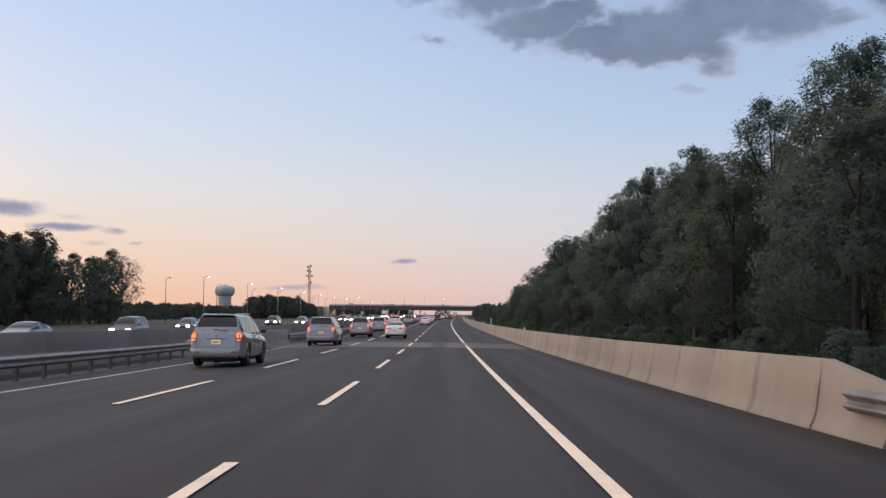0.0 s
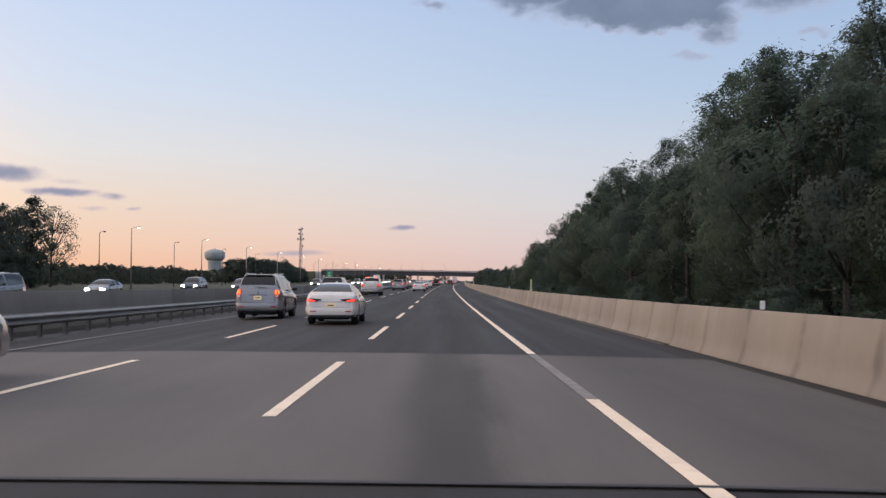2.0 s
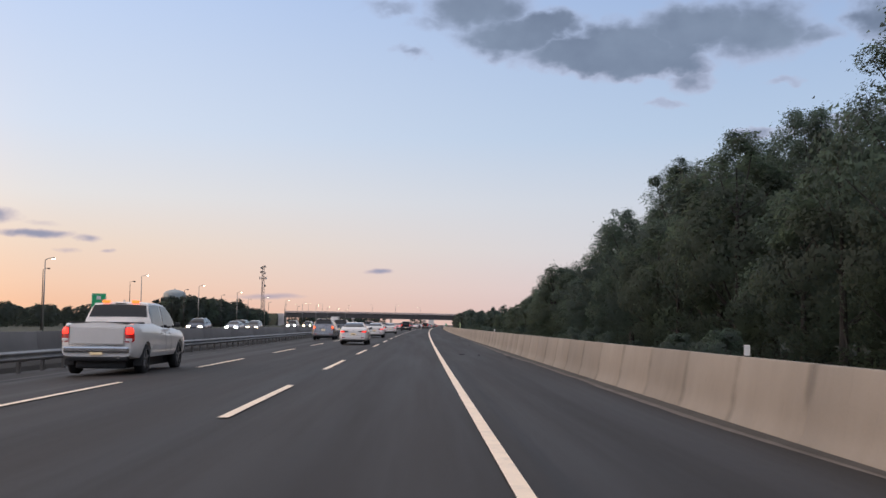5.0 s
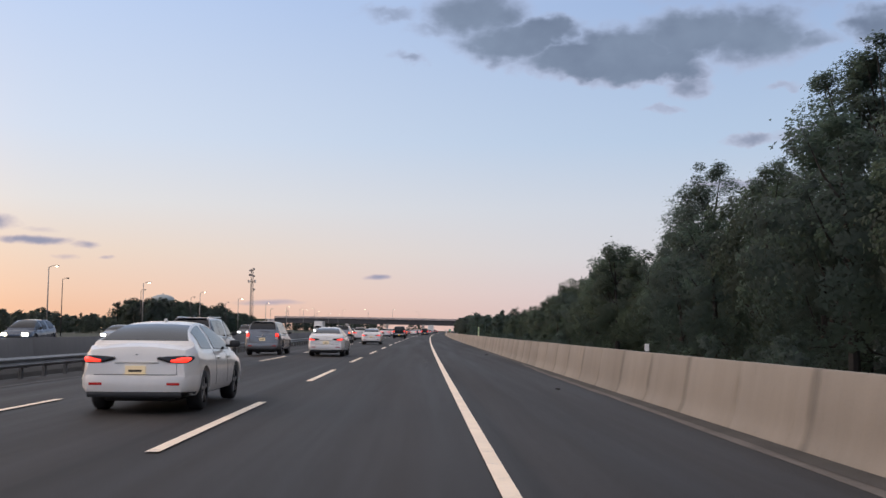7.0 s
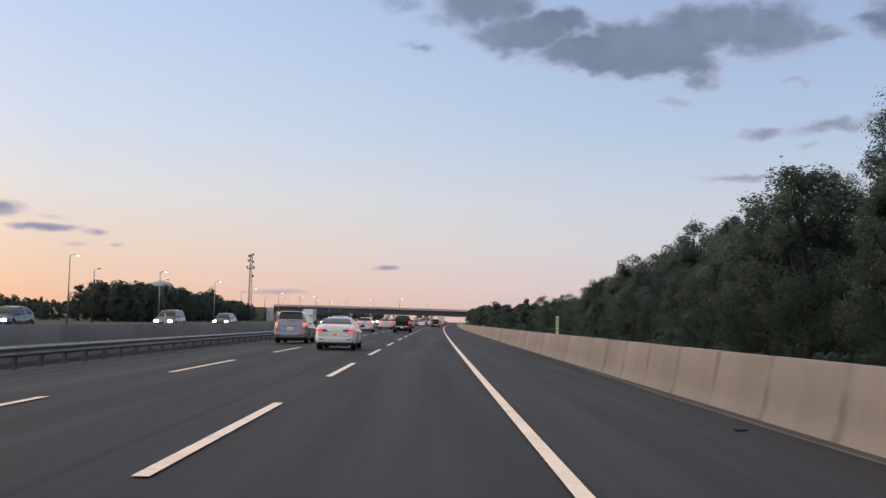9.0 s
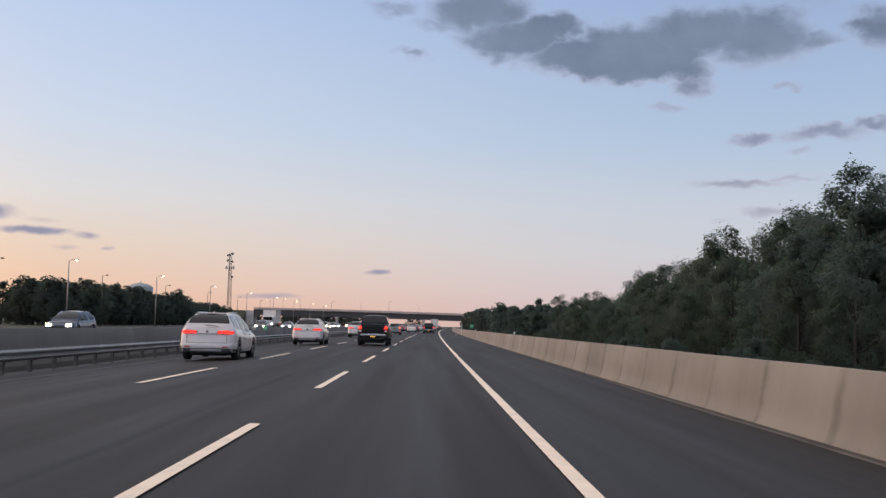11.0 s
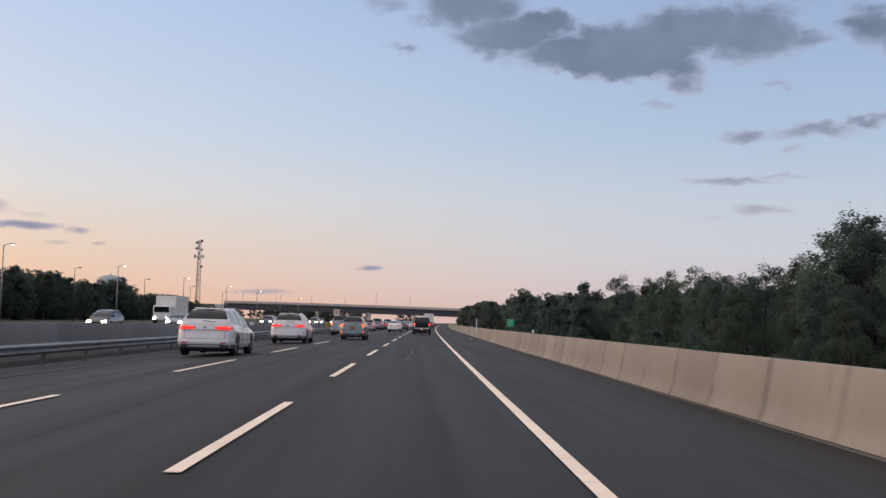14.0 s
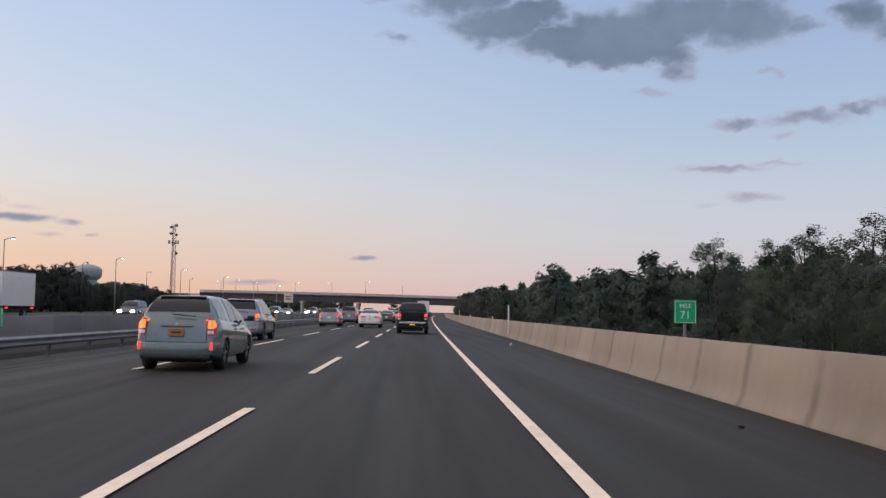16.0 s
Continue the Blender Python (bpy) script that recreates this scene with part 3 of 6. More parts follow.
def build_barriers():
    right = thing("concrete_barrier", "tan weathered concrete barrier in cast lengths along the shoulder", "barrier", kind="structure")
    barrier_segment("barrier_length", 13.4, 15.9, BARRIER, right, barrier_x, 1.07, base=0.30, h0=0.74)
    y = 15.9
    rnd = random.Random(3)
    while y < 900:
        step = 3.05 if y < 440 else (6.1 if y < 560 else 24.4)
        barrier_segment("barrier_length", y, y + step, BARRIER, right, barrier_x, 1.07 + rnd.uniform(-0.004, 0.004), base=0.33)
        y += step
    # swept dirt in the gutter
    rows = []
    ys = [80 + 2.0 * j for j in range(161)]
    for y in ys:
        w = 0.16 + 0.5 * max(0.0, noise.noise(Vector((0, y * 0.035, 3.1)))) + 0.10 * noise.noise(Vector((2, y * 0.31, 0)))
        if 140 < y < 228:
            w += 0.26 * min(1.0, (y - 140) / 10, (228 - y) / 12)
        if y > 262:
            w *= 0.45
        w = max(0.05, w)
        rows.append((y, w))

    def drift(f0, f1, dz0, dz1, mat, label):
        vs, fs = [], []
        for y, w in rows:
            for q in (0.0, 0.5, 1.0):
                f = f0 + (f1 - f0) * q + 0.10 * noise.noise(Vector((f0 * 9 + q, y * 0.7, 1.0))) * (q > 0)
                vs.append(at_road(barrier_x(y) - 0.32 - f * w, y, dz0 + (dz1 - dz0) * q))
        for j in range(len(rows) - 1):
            for i in range(2):
                a = j * 3 + i
                fs.append((a + 1, a, a + 3, a + 4))
        tagged(piece("gutter_dirt", mesh_of("gutter_dirt", vs, fs, mat), None), label, "dirt", kind="stuff")
    drift(0.0, 0.66, 0.032, 0.016, DIRT_DARK, "darker inner band of grit along the barrier foot")
    drift(0.60, 1.0, 0.013, 0.003, DIRT, "paler swept grit at the edge of the gutter")
    med = thing("median_barrier", "dark grey concrete median wall beyond the guard rail", "barrier", kind="structure")
    y = -40.0
    while y < 900:
        barrier_segment("barrier_length", y, y + 12.2, BARRIER_GREY, med, -19.2, 1.24, 0.2, 0.34, side=-1, lift=-0.05)
        y += 12.2
    par = thing("bridge_parapet", "dark grey concrete bridge parapet beside the left shoulder", "parapet", kind="structure")
    for y, e in ((54.9, 60.9), (60.9, 67.4), (67.4, 74.0)):
        barrier_segment("parapet_length", y, e, PARAPET, par, -12.85, 1.03, 0.24, 0.34, side=-1)


W_BEAM = [(0.0, 0.0), (0.022, 0.022), (0.075, 0.055), (0.082, 0.075), (0.075, 0.095), (0.022, 0.128), (0.0, 0.156), (0.022, 0.184), (0.075, 0.217), (0.082, 0.237), (0.075, 0.257), (0.022, 0.29), (0.0, 0.312)]


def guard_rail(label, x, y0, y1, face, top, post_step=1.905, height_at=None):
    """A steel W-beam rail on posts with blocks; face is the side (-1 or 1) that the beam shows to the traffic."""
    g = thing("guard_rail", label, "guard rail", "guard rails", "structure")
    prof = [(face * px, pz) for px, pz in W_BEAM] + [(face * (px - 0.006), pz) for px, pz in reversed(W_BEAM)]
    y = y0
    while y < y1 - 0.1:
        e = min(y1, y + 7.62)
        ys = [y + (e - y) * i / 4 for i in range(5)]
        ys[-1] += 0.03
        vs, fs = extrude_profile(prof, ys, lambda a, b, c: at_road(x + a, b, top - 0.312 + c))
        if face < 0:
            fs = [tuple(reversed(f)) for f in fs]
        piece("rail_beam", mesh_of("rail_beam", vs, fs, GALV_OLD), None, g)
        y = e
    post = box((0.10, 0.15, top + 0.28), (0, 0, (top + 0.02 - 0.30) / 2), 0.008)
    me_post = bpy.data.meshes.new("post")
    post.to_mesh(me_post), post.free()
    me_post.materials.append(RUST_POST)
    bl = box((0.15, 0.15, 0.34), (0, 0, 0), 0.01)
    me_block = bpy.data.meshes.new("block")
    bl.to_mesh(me_block), bl.free()
    me_block.materials.append(RUST_POST)
    y = y0 + 0.3
    while y < min(y1, y0 + 420):
        p = piece("post", me_post, None, g)
        p.location = at_road(x - face * 0.23, y, 0)
        b = piece("block", me_block, None, g)
        b.location = at_road(x - face * 0.10, y, top - 0.16)
        y += post_step * (1 if y < 330 else 2)
    return g


build_barriers()
guard_rail("galvanised steel guard rail beside the left shoulder before the bridge", -12.55, -30, 55.2, 1, 0.68)
guard_rail("galvanised steel guard rail beside the left shoulder after the bridge", -12.55, 73.5, 640, 1, 0.66)
guard_rail("weathered galvanised guard rail leading to the concrete barrier end", 4.02, -22, 14.4, -1, 0.70)


def upper_rail():
    """A second, higher rail on stout posts that leads to the bridge parapet."""
    g = thing("upper_rail", "grey upper rail on posts leading to the bridge parapet", "guard rail", kind="structure")
    knots = [(45.6, 0.72), (46.6, 0.80), (47.6, 0.98), (48.2, 1.02), (51.5, 1.03), (54.95, 1.03)]
    vs, fs = [], []
    for y, z in knots:
        vs += [at_road(-12.85 + px, y, z + pz) for px, pz in ((-0.11, -0.16), (0.11, -0.16), (0.11, -0.02), (0.09, 0.0), (-0.09, 0.0), (-0.11, -0.02))]
    for j in range(len(knots) - 1):
        fs += [(6 * j + i, 6 * j + (i + 1) % 6, 6 * j + 6 + (i + 1) % 6, 6 * j + 6 + i) for i in range(6)]
    k = 6 * (len(knots) - 1)
    fs += [(5, 4, 3, 2, 1, 0), tuple(k + i for i in range(6))]
    piece("top_beam", mesh_of("top_beam", vs, fs, PARAPET), None, g)
    for y in (48.4, 50.4, 52.5, 54.4):
        p = at_road(-12.85, y)
        part("post", box((0.2, 0.24, 1.3), (p.x, p.y, p.z + 0.23), 0.01), PARAPET, g)


upper_rail()


# ---------------------------------------------------------------- overpass
def build_overpass():
    """A long road bridge on girders and piers, a little higher on the left."""
    y0, wide = 950.0, 13.0
    o = thing("overpass", "long concrete and dark steel girder bridge across the motorway", "bridge", kind="structure")

    def zt(x):
        return 10.98 - 0.006 * (x + 60) - 0.00005 * (x + 60) ** 2
    xs = [-108 + 8 * i for i in range(23)]

    def beam(name, mat, ya, yb, za, zb):
        vs, fs = [], []
        for x in xs:
            z = zt(x)
            vs += [(x, ya, z + za), (x, yb, z + za), (x, yb, z + zb), (x, ya, z + zb)]
        for j in range(len(xs) - 1):
            for i in range(4):
                a, b = 4 * j + i, 4 * j + (i + 1) % 4
                fs.append((a, b, b + 4, a + 4))
        fs += [(3, 2, 1, 0), tuple(4 * (len(xs) - 1) + i for i in range(4))]
        piece(name, mesh_of(name, vs, fs, mat), None, o)
    beam("deck", GIRDER, y0 - 0.5, y0 + wide + 0.5, -1.7, -1.25)
    beam("railing", CHAIN_LINK, y0 - 0.36, y0 - 0.34, -1.25, 0.0)
    beam("railing", CHAIN_LINK, y0 + wide + 0.34, y0 + wide + 0.36, -1.25, 0.0)
    beam("fence_rail", POLE, y0 - 0.4, y0 - 0.3, 0.0, 0.08)
    for gy in (0.3, 3.3, 6.3, 9.3, 11.7):
        beam("girder", GIRDER, y0 + gy - 0.22, y0 + gy + 0.22, -5.0, -1.7)
    for px in (-74, -43.5, -16.2, 12.5):
        part("pier_cap", box((2.0, wide, 1.0), (px + rx(y0), y0 + wide / 2, zt(px) - 5.5), 0.08), BRIDGE_CONC, o)
        for py in (1.5, 6, 10.5):
            part("pier_column", tube((px + rx(y0), y0 + py, -0.6), (px + rx(y0), y0 + py, zt(px) - 5.95), 0.55, seg=16), BRIDGE_CONC, o)
    for ax, s in ((-111, -1), (71, 1)):
        part("abutment", box((6, wide + 2, 11), (ax, y0 + wide / 2, 3.6), 0.1), BRIDGE_CONC, o)
        bm = bmesh.new()
        add_box(bm, (120, 46, 10.4), (ax + s * 62, y0 + wide / 2, 3.9))
        for v in bm.verts:
            if v.co.z > 3:
                v.co.y = y0 + wide / 2 + (v.co.y - y0 - wide / 2) * 0.3
        part("embankment", bm, GRASS_GROUND, o)
    for k, x in enumerate((-99, -89, -79, -57, -38, -19, 1)):
        lamp_post(x, y0 + (0.6 if k % 2 else wide - 0.6), zt(x) - 1.25, 6.3 + (k % 3) * 0.6, "tall slim street lamp on the overpass parapet", 1.6, 1 if k % 2 else -1, True)


def lamp_post(x, y, z, h, label, arm, side, lit, mat=None):
    """A tapered steel lamp post with one bracket arm and a flat lantern."""
    mat = mat or POLE
    o = thing("street_lamp", label, "street lamp", "street lamps along the motorway", at=Matrix.Translation((x, y, z)))
    part("base_plate", box((0.42, 0.42, 0.12), (0, 0, 0.06), 0.02), mat, o)
    part("pole", tube((0, 0, 0.1), (0, 0, h), 0.13, 0.07), mat, o, smooth=True)
    part("arm", add_tube(tube((0, 0, h - 0.08), (side * arm * 0.5, 0, h + 0.18), 0.05, 0.045, 8), (side * arm * 0.5, 0, h + 0.18), (side * arm, 0, h + 0.22), 0.045, 0.04, 8), mat, o)
    bm = box((0.6, 0.3, 0.15), (side * (arm + 0.3), 0, h + 0.23), 0.04)
    lan = part("lantern", bm, mat, o)
    part("lens", box((0.46, 0.24, 0.12), (side * (arm + 0.3), 0, h + 0.10), 0.04), LAMP_GLOW if lit else TRIM, lan, "glowing warm lamp lens" if lit else "")
    return o


build_overpass()
for i in range(12):
    lamp_post(-55.5 - 0.012 * 52 * i + rx(228 + 52 * i), 228 + 52 * i, -0.5, 10.8, "tall steel motorway lamp post with a lit lantern", 0.9, 1, True)
for i in range(9):
    y = 275 + 62 * i
    lamp_post(-76.5, y, -0.5, 12.2, "tall dark lamp post with an unlit bracket arm", 0.8, 1, False, POLE_DARK)


# ---------------------------------------------------------------- landmarks
def water_tower(x, y):
    o = thing("water_tower", "pale grey-green water tower with a bulbous tank above the trees", "water tower", at=Matrix.Translation((x, y, -1)) @ Matrix.Scale(1.2, 4))

    def turned(rings, seg=40):
        vs, fs = [], []
        for r, z in rings:
            vs += [(r * math.cos(2 * math.pi * i / seg), r * math.sin(2 * math.pi * i / seg), z) for i in range(seg)]
        for j in range(len(rings) - 1):
            fs += [(j * seg + i, j * seg + (i + 1) % seg, (j + 1) * seg + (i + 1) % seg, (j + 1) * seg + i) for i in range(seg)]
        fs += [tuple(range(seg - 1, -1, -1)), tuple((len(rings) - 1) * seg + i for i in range(seg))]
        return mesh_of("turned", vs, fs)
    piece("pedestal", turned([(8.6, 0), (7.6, 3), (7.2, 12), (7.2, 20), (7.6, 22)]), TANK, o, smooth=True)
    piece("tank", turned([(7.6, 22.0), (9.4, 23.4), (10.6, 25.0), (10.9, 26.6), (10.9, 30.0), (10.5, 31.0), (9.0, 32.2), (6.0, 33.4), (3.0, 34.1), (0.4, 34.4)]), TANK, o, smooth=True)
    piece("tank_band", turned([(11.02, 27.0), (11.02, 27.5)]), TANK, o, smooth=True)
    part("roof_vent", tube((0, 0, 34.2), (0, 0, 35.4), 0.7, 0.5), TANK, o)


def radio_tower(x, y, h):
    """A triangular lattice mast with dishes and panel antennas."""
    o = thing("radio_mast", "slim steel lattice mast with antennas and dishes", "radio mast", at=Matrix.Translation((x, y, -0.6)))
    corners = [(math.cos(a), math.sin(a)) for a in (0.5, 0.5 + 2 * math.pi / 3, 0.5 + 4 * math.pi / 3)]

    def rad(z):
        return 1.9 - 0.9 * z / h
    for cx, cy in corners:
        part("leg", tube((cx * rad(0), cy * rad(0), 0), (cx * rad(h), cy * rad(h), h), 0.17, 0.12, 6), TOWER_STEEL, o)
    bm = bmesh.new()
    n = 15
    for i in range(n):
        z0, z1 = h * i / n, h * (i + 1) / n
        for k in range(3):
            a, b = corners[k], corners[(k + 1) % 3]
            add_tube(bm, (a[0] * rad(z0), a[1] * rad(z0), z0), (b[0] * rad(z1), b[1] * rad(z1), z1), 0.08, None, 5)
            add_tube(bm, (b[0] * rad(z0), b[1] * rad(z0), z0), (a[0] * rad(z1), a[1] * rad(z1), z1), 0.08, None, 5)
            add_tube(bm, (a[0] * rad(z1), a[1] * rad(z1), z1), (b[0] * rad(z1), b[1] * rad(z1), z1), 0.07, None, 5)
    part("lattice", bm, TOWER_STEEL, o)
    for z, r, s in ((h - 0.3, 0.95, 1), (h - 1.4, 0.85, -1), (h - 5.0, 0.9, -1), (h - 5.8, 0.8, 1), (h - 16.5, 0.9, 1)):
        d = part("dish", tube((s * (rad(z) + 0.5), -0.7, z), (s * (rad(z) + 0.5), -1.3, z), r, r * 0.75, 18), TOWER_STEEL, o)
        part("dish_mount", tube((s * rad(z) * 0.5, 0, z), (s * (rad(z) + 0.5), -0.7, z), 0.12, None, 6), TOWER_STEEL, d)
    zr = h - 10.3
    ring = part("antenna_platform", tube((0, 0, zr - 0.2), (0, 0, zr), 2.6, None, 12), TOWER_STEEL, o)
    for i in range(9):
        a = 2 * math.pi * i / 9
        part("panel_antenna", box((0.5, 0.28, 2.1), (2.9 * math.cos(a), 2.9 * math.sin(a), zr + 0.3), 0.04, Matrix.Rotation(a, 4, "Z")), SIGN_WHITE if i % 3 == 0 else TOWER_STEEL, ring)
    part("lightning_rod", tube((0, 0, h), (0, 0, h + 1.6), 0.06, 0.03, 6), TOWER_STEEL, o)


water_tower(-294.0, 1361.0)
radio_tower(-132.3, 992.0, 49.8)


# ---------------------------------------------------------------- signs and delineators
def text_part(body, size, at, mat, parent):
    cu = bpy.data.curves.new("lettering", "FONT")
    cu.body, cu.size, cu.align_x, cu.align_y, cu.extrude = body, size, "CENTER", "CENTER", 0.002
    tmp = bpy.data.objects.new("lettering", cu)
    scene.collection.objects.link(tmp)
    me = bpy.data.meshes.new_from_object(tmp.evaluated_get(bpy.context.evaluated_depsgraph_get()))
    bpy.data.objects.remove(tmp)
    ob = piece("lettering", me, mat, parent)
    ob.matrix_basis = pose(at[0], at[1], at[2], 90, 0, 0)
    return ob


def sign(name, label, x, y, z0, w, h, mat, border=None, post=True, bars=(), words=(), post_mat=None):
    o = thing(name, label, "road sign", "", at=Matrix.Translation(at_road(x, y)))
    face = part("panel", box((w, 0.012, h), (0, 0, z0 + h / 2), 0.004), mat, o)
    if border:
        t = 0.035 * max(w, h)
        for sx, sz, cx, cz in ((w * 0.94, t * 0.5, 0, h * 0.45), (w * 0.94, t * 0.5, 0, -h * 0.45), (t * 0.5, h * 0.86, w * 0.455, 0), (t * 0.5, h * 0.86, -w * 0.455, 0)):
            part("border", box((sx, 0.004, sz), (cx, -0.009, z0 + h / 2 + cz)), border, face)
    for cx, cz, bw, bh, bmat in bars:
        part("printed_bar", box((bw, 0.004, bh), (cx, -0.009, z0 + cz)), bmat, face)
    for body, cz, size, bmat in words:
        text_part(body, size, (0, -0.010, z0 + cz), bmat, face)
    if post:
        part("post", box((0.06, 0.05, z0 + h + 0.4), (0, 0.035, (z0 + h - 0.4) / 2), 0.006), post_mat or GALV, o)
    return o


sign("mile_sign", "small green mile marker sign with white lettering behind the barrier", 4.45, 420.6, 1.36, 0.50, 0.52, SIGN_GREEN, SIGN_WHITE, words=(("MILE", 0.385, 0.13, SIGN_WHITE), ("71", 0.18, 0.24, SIGN_WHITE)))
sign("mile_sign", "small green mile marker sign on the median wall", -18.6, 440.0, 0.75, 0.75, 0.75, SIGN_GREEN, SIGN_WHITE, words=(("MILE", 0.57, 0.19, SIGN_WHITE), ("71", 0.27, 0.36, SIGN_WHITE)))
sign("mile_sign", "small green sign on the median wall", -18.6, 384.0, 0.85, 0.42, 0.45, SIGN_GREEN, SIGN_WHITE, bars=((0, 0.3, 0.24, 0.06, SIGN_WHITE), (0, 0.16, 0.2, 0.1, SIGN_WHITE)))
sign("mile_sign", "green square marker sign beside the median", -15.7, 178.0, 2.2, 0.66, 0.7, SIGN_GREEN, SIGN_WHITE, bars=((0, 0.5, 0.2, 0.16, SIGN_WHITE), (0, 0.22, 0.34, 0.12, SIGN_WHITE)))
sign("warning_sign", "pale orange square roadwork sign beside the median", -15.0, 502.0, 2.3, 0.9, 0.9, SIGN_ORANGE, bars=((0, 0.60, 0.5, 0.1, BLACK), (0, 0.36, 0.56, 0.1, BLACK)))


def chevron_board(x, y):
    o = thing("chevron_board", "yellow hazard board with black chevrons at the guard rail", "hazard board", at=Matrix.Translation(at_road(x, y)))
    face = part("panel", box((0.95, 0.03, 1.1), (0, 0, 0.62), 0.02), SIGN_YELLOW, o)
    for k in range(3):
        for s in (-1, 1):
            part("chevron", box((0.56, 0.006, 0.14), (s * 0.2, -0.02, 0.42 + 0.3 * k), 0, Matrix.Rotation(s * radians(40), 4, "Y")), BLACK, face)
    part("post", box((0.08, 0.06, 1.3), (0, 0.05, 0.4), 0.006), GALV, o)


chevron_board(-14.6, 488.0)


def tenth_marker(x, y, z0, h, mat):
    """A narrow vertical marker panel with unreadable small print."""
    o = thing("distance_marker", "narrow tall pale marker panel with small dark print on the barrier", "distance marker", "distance markers", at=Matrix.Translation(at_road(x, y)))
    face = part("panel", box((0.13, 0.012, h), (0, 0, z0 + h / 2), 0.004), mat, o)
    for k in range(4):
        part("printed_bar", box((0.07, 0.004, h * 0.09), (0, -0.009, z0 + h * (0.2 + 0.2 * k))), SIGN_GREEN, face)
    part("bracket", box((0.05, 0.06, z0 + h * 0.6), (0, 0.036, (z0 + h * 0.6) / 2), 0.004), GALV, o)


MARK = material("marker_pale_yellow", (0.75, 0.78, 0.45), 0.5, vary=0.08, scale=6)
for x, y, z0, h in ((3.55, 124.0, 1.06, 0.80), (3.55, 274.0, 1.06, 0.80), (-19.2, 142.3, 0.98, 0.9), (-19.2, 296.6, 0.98, 0.9), (3.55, 563.0, 1.06, 0.75)):
    tenth_marker(barrier_x(y) if x > 0 else x, y, z0, h, MARK)


def delineator(x, y, z):
    """A small reflector on a bracket on top of the barrier."""
    o = thing("delineator", "small white reflector on top of the concrete barrier", "reflector", "reflectors on the barrier", at=Matrix.Translation(at_road(x, y, z)))
    part("bracket", box((0.05, 0.03, 0.12), (0, 0.02, 0.05), 0.004), GALV, o)
    part("reflector", box((0.10, 0.02, 0.17), (0, 0, 0.11), 0.008), SIGN_WHITE, o)


for y in (73.4, 147.0, 203.0, 344.4, 404.5, 480.0, 520.0, 600.0):
    delineator(barrier_x(y), y, 1.055)
for y in (96.0, 214.5, 358.3, 426.0, 540.0):
    delineator(-19.2, y, 1.17)
o = thing("marker_post", "slim pale post standing behind the barrier", "post", at=Matrix.Translation(at_road(4.1, 462.2)))
part("post", box((0.09, 0.05, 2.4), (0, 0, 0.85), 0.01), SIGN_WHITE, o)


# ---------------------------------------------------------------- litter on the shoulder
def rubber_scrap(x, y, size, turn):
    """A torn, curled strip of tyre tread."""
    bm = bmesh.new()
    rows = []
    for i in range(7):
        a = -0.9 + 0.3 * i
        w = size * (0.22 + 0.08 * math.sin(i * 2.1))
        px, pz = size * math.sin(a), size * 0.5 * (0.42 - 0.40 * math.cos(a))
        rows.append([bm.verts.new((px, -w, pz)), bm.verts.new((px, w * 0.8, pz + 0.01)), bm.verts.new((px, w * 0.8, pz + 0.03)), bm.verts.new((px, -w, pz + 0.025))])
    for p, q in zip(rows, rows[1:]):
        for i in range(4):
            bm.faces.new((p[i], p[(i + 1) % 4], q[(i + 1) % 4], q[i]))
    bm.faces.new(rows[0]), bm.faces.new(list(reversed(rows[-1])))
    bmesh.ops.recalc_face_normals(bm, faces=bm.faces)
    p = at_road(x, y, 0.0)
    o = part("rubber_scrap", bm, TYRE)
    o.matrix_world = Matrix.Translation(p) @ Matrix.Rotation(turn, 4, "Z")
    tagged(o, "small curled black scrap of tyre tread on the shoulder", "debris", "scraps on the shoulder")


for x, y, sz, tn in ((1.15, 180.5, 0.16, 0.4), (1.95, 180.0, 0.13, 1.7), (3.15, 176.0, 0.12, 0.9), (3.25, 178.6, 0.15, 2.2), (3.2, 243.0, 0.13, 0.2), (2.95, 412.0, 0.16, 1.2), (3.0, 350.0, 0.12, 0.6), (2.7, 206.0, 0.1, 2.0)):
    rubber_scrap(x, y, sz, tn)
cup = thing("paper_cup", "white crushed paper cup lying on the shoulder", "litter", at=Matrix.Translation(at_road(2.75, 445.0, 0.05)) @ Matrix.Rotation(1.2, 4, "Z") @ Matrix.Rotation(1.45, 4, "Y"))
part("cup", tube((0, 0, -0.07), (0, 0, 0.07), 0.032, 0.046, 14), SIGN_WHITE, cup)
part("lid", tube((0, 0, 0.07), (0, 0, 0.085), 0.05, 0.044, 14), SIGN_WHITE, cup)


def paint_splash(x, y, w, l, seed):
    """A thin ragged whitish mark on the lane."""
    rnd = random.Random(seed)
    bm = bmesh.new()
    k = 22
    ring = []
    for i in range(k):
        a = 2 * math.pi * i / k
        r = rnd.uniform(0.5, 0.85) if i % 4 else rnd.uniform(0.7, 1.15)
        ring.append(bm.verts.new((w * r * math.cos(a) + 0.25 * l * math.sin(a) * r, l * r * math.sin(a), 0.006)))
    mid = bm.verts.new((0, 0, 0.008))
    for i in range(k):
        bm.faces.new((ring[i], ring[(i + 1) % k], mid))
    low = [bm.verts.new((v.co.x, v.co.y, 0.0)) for v in ring]
    for i in range(k):
        bm.faces.new((ring[(i + 1) % k], ring[i], low[i], low[(i + 1) % k]))
    o = part("paint_splash", bm, MARK_DULL if y < 300 else PAINT_WORN)
    o.matrix_world = Matrix.Translation(at_road(x, y, 0.003))
    tagged(o, "thin ragged whitish mark on the asphalt", "paint splash", "paint splashes on the lane")


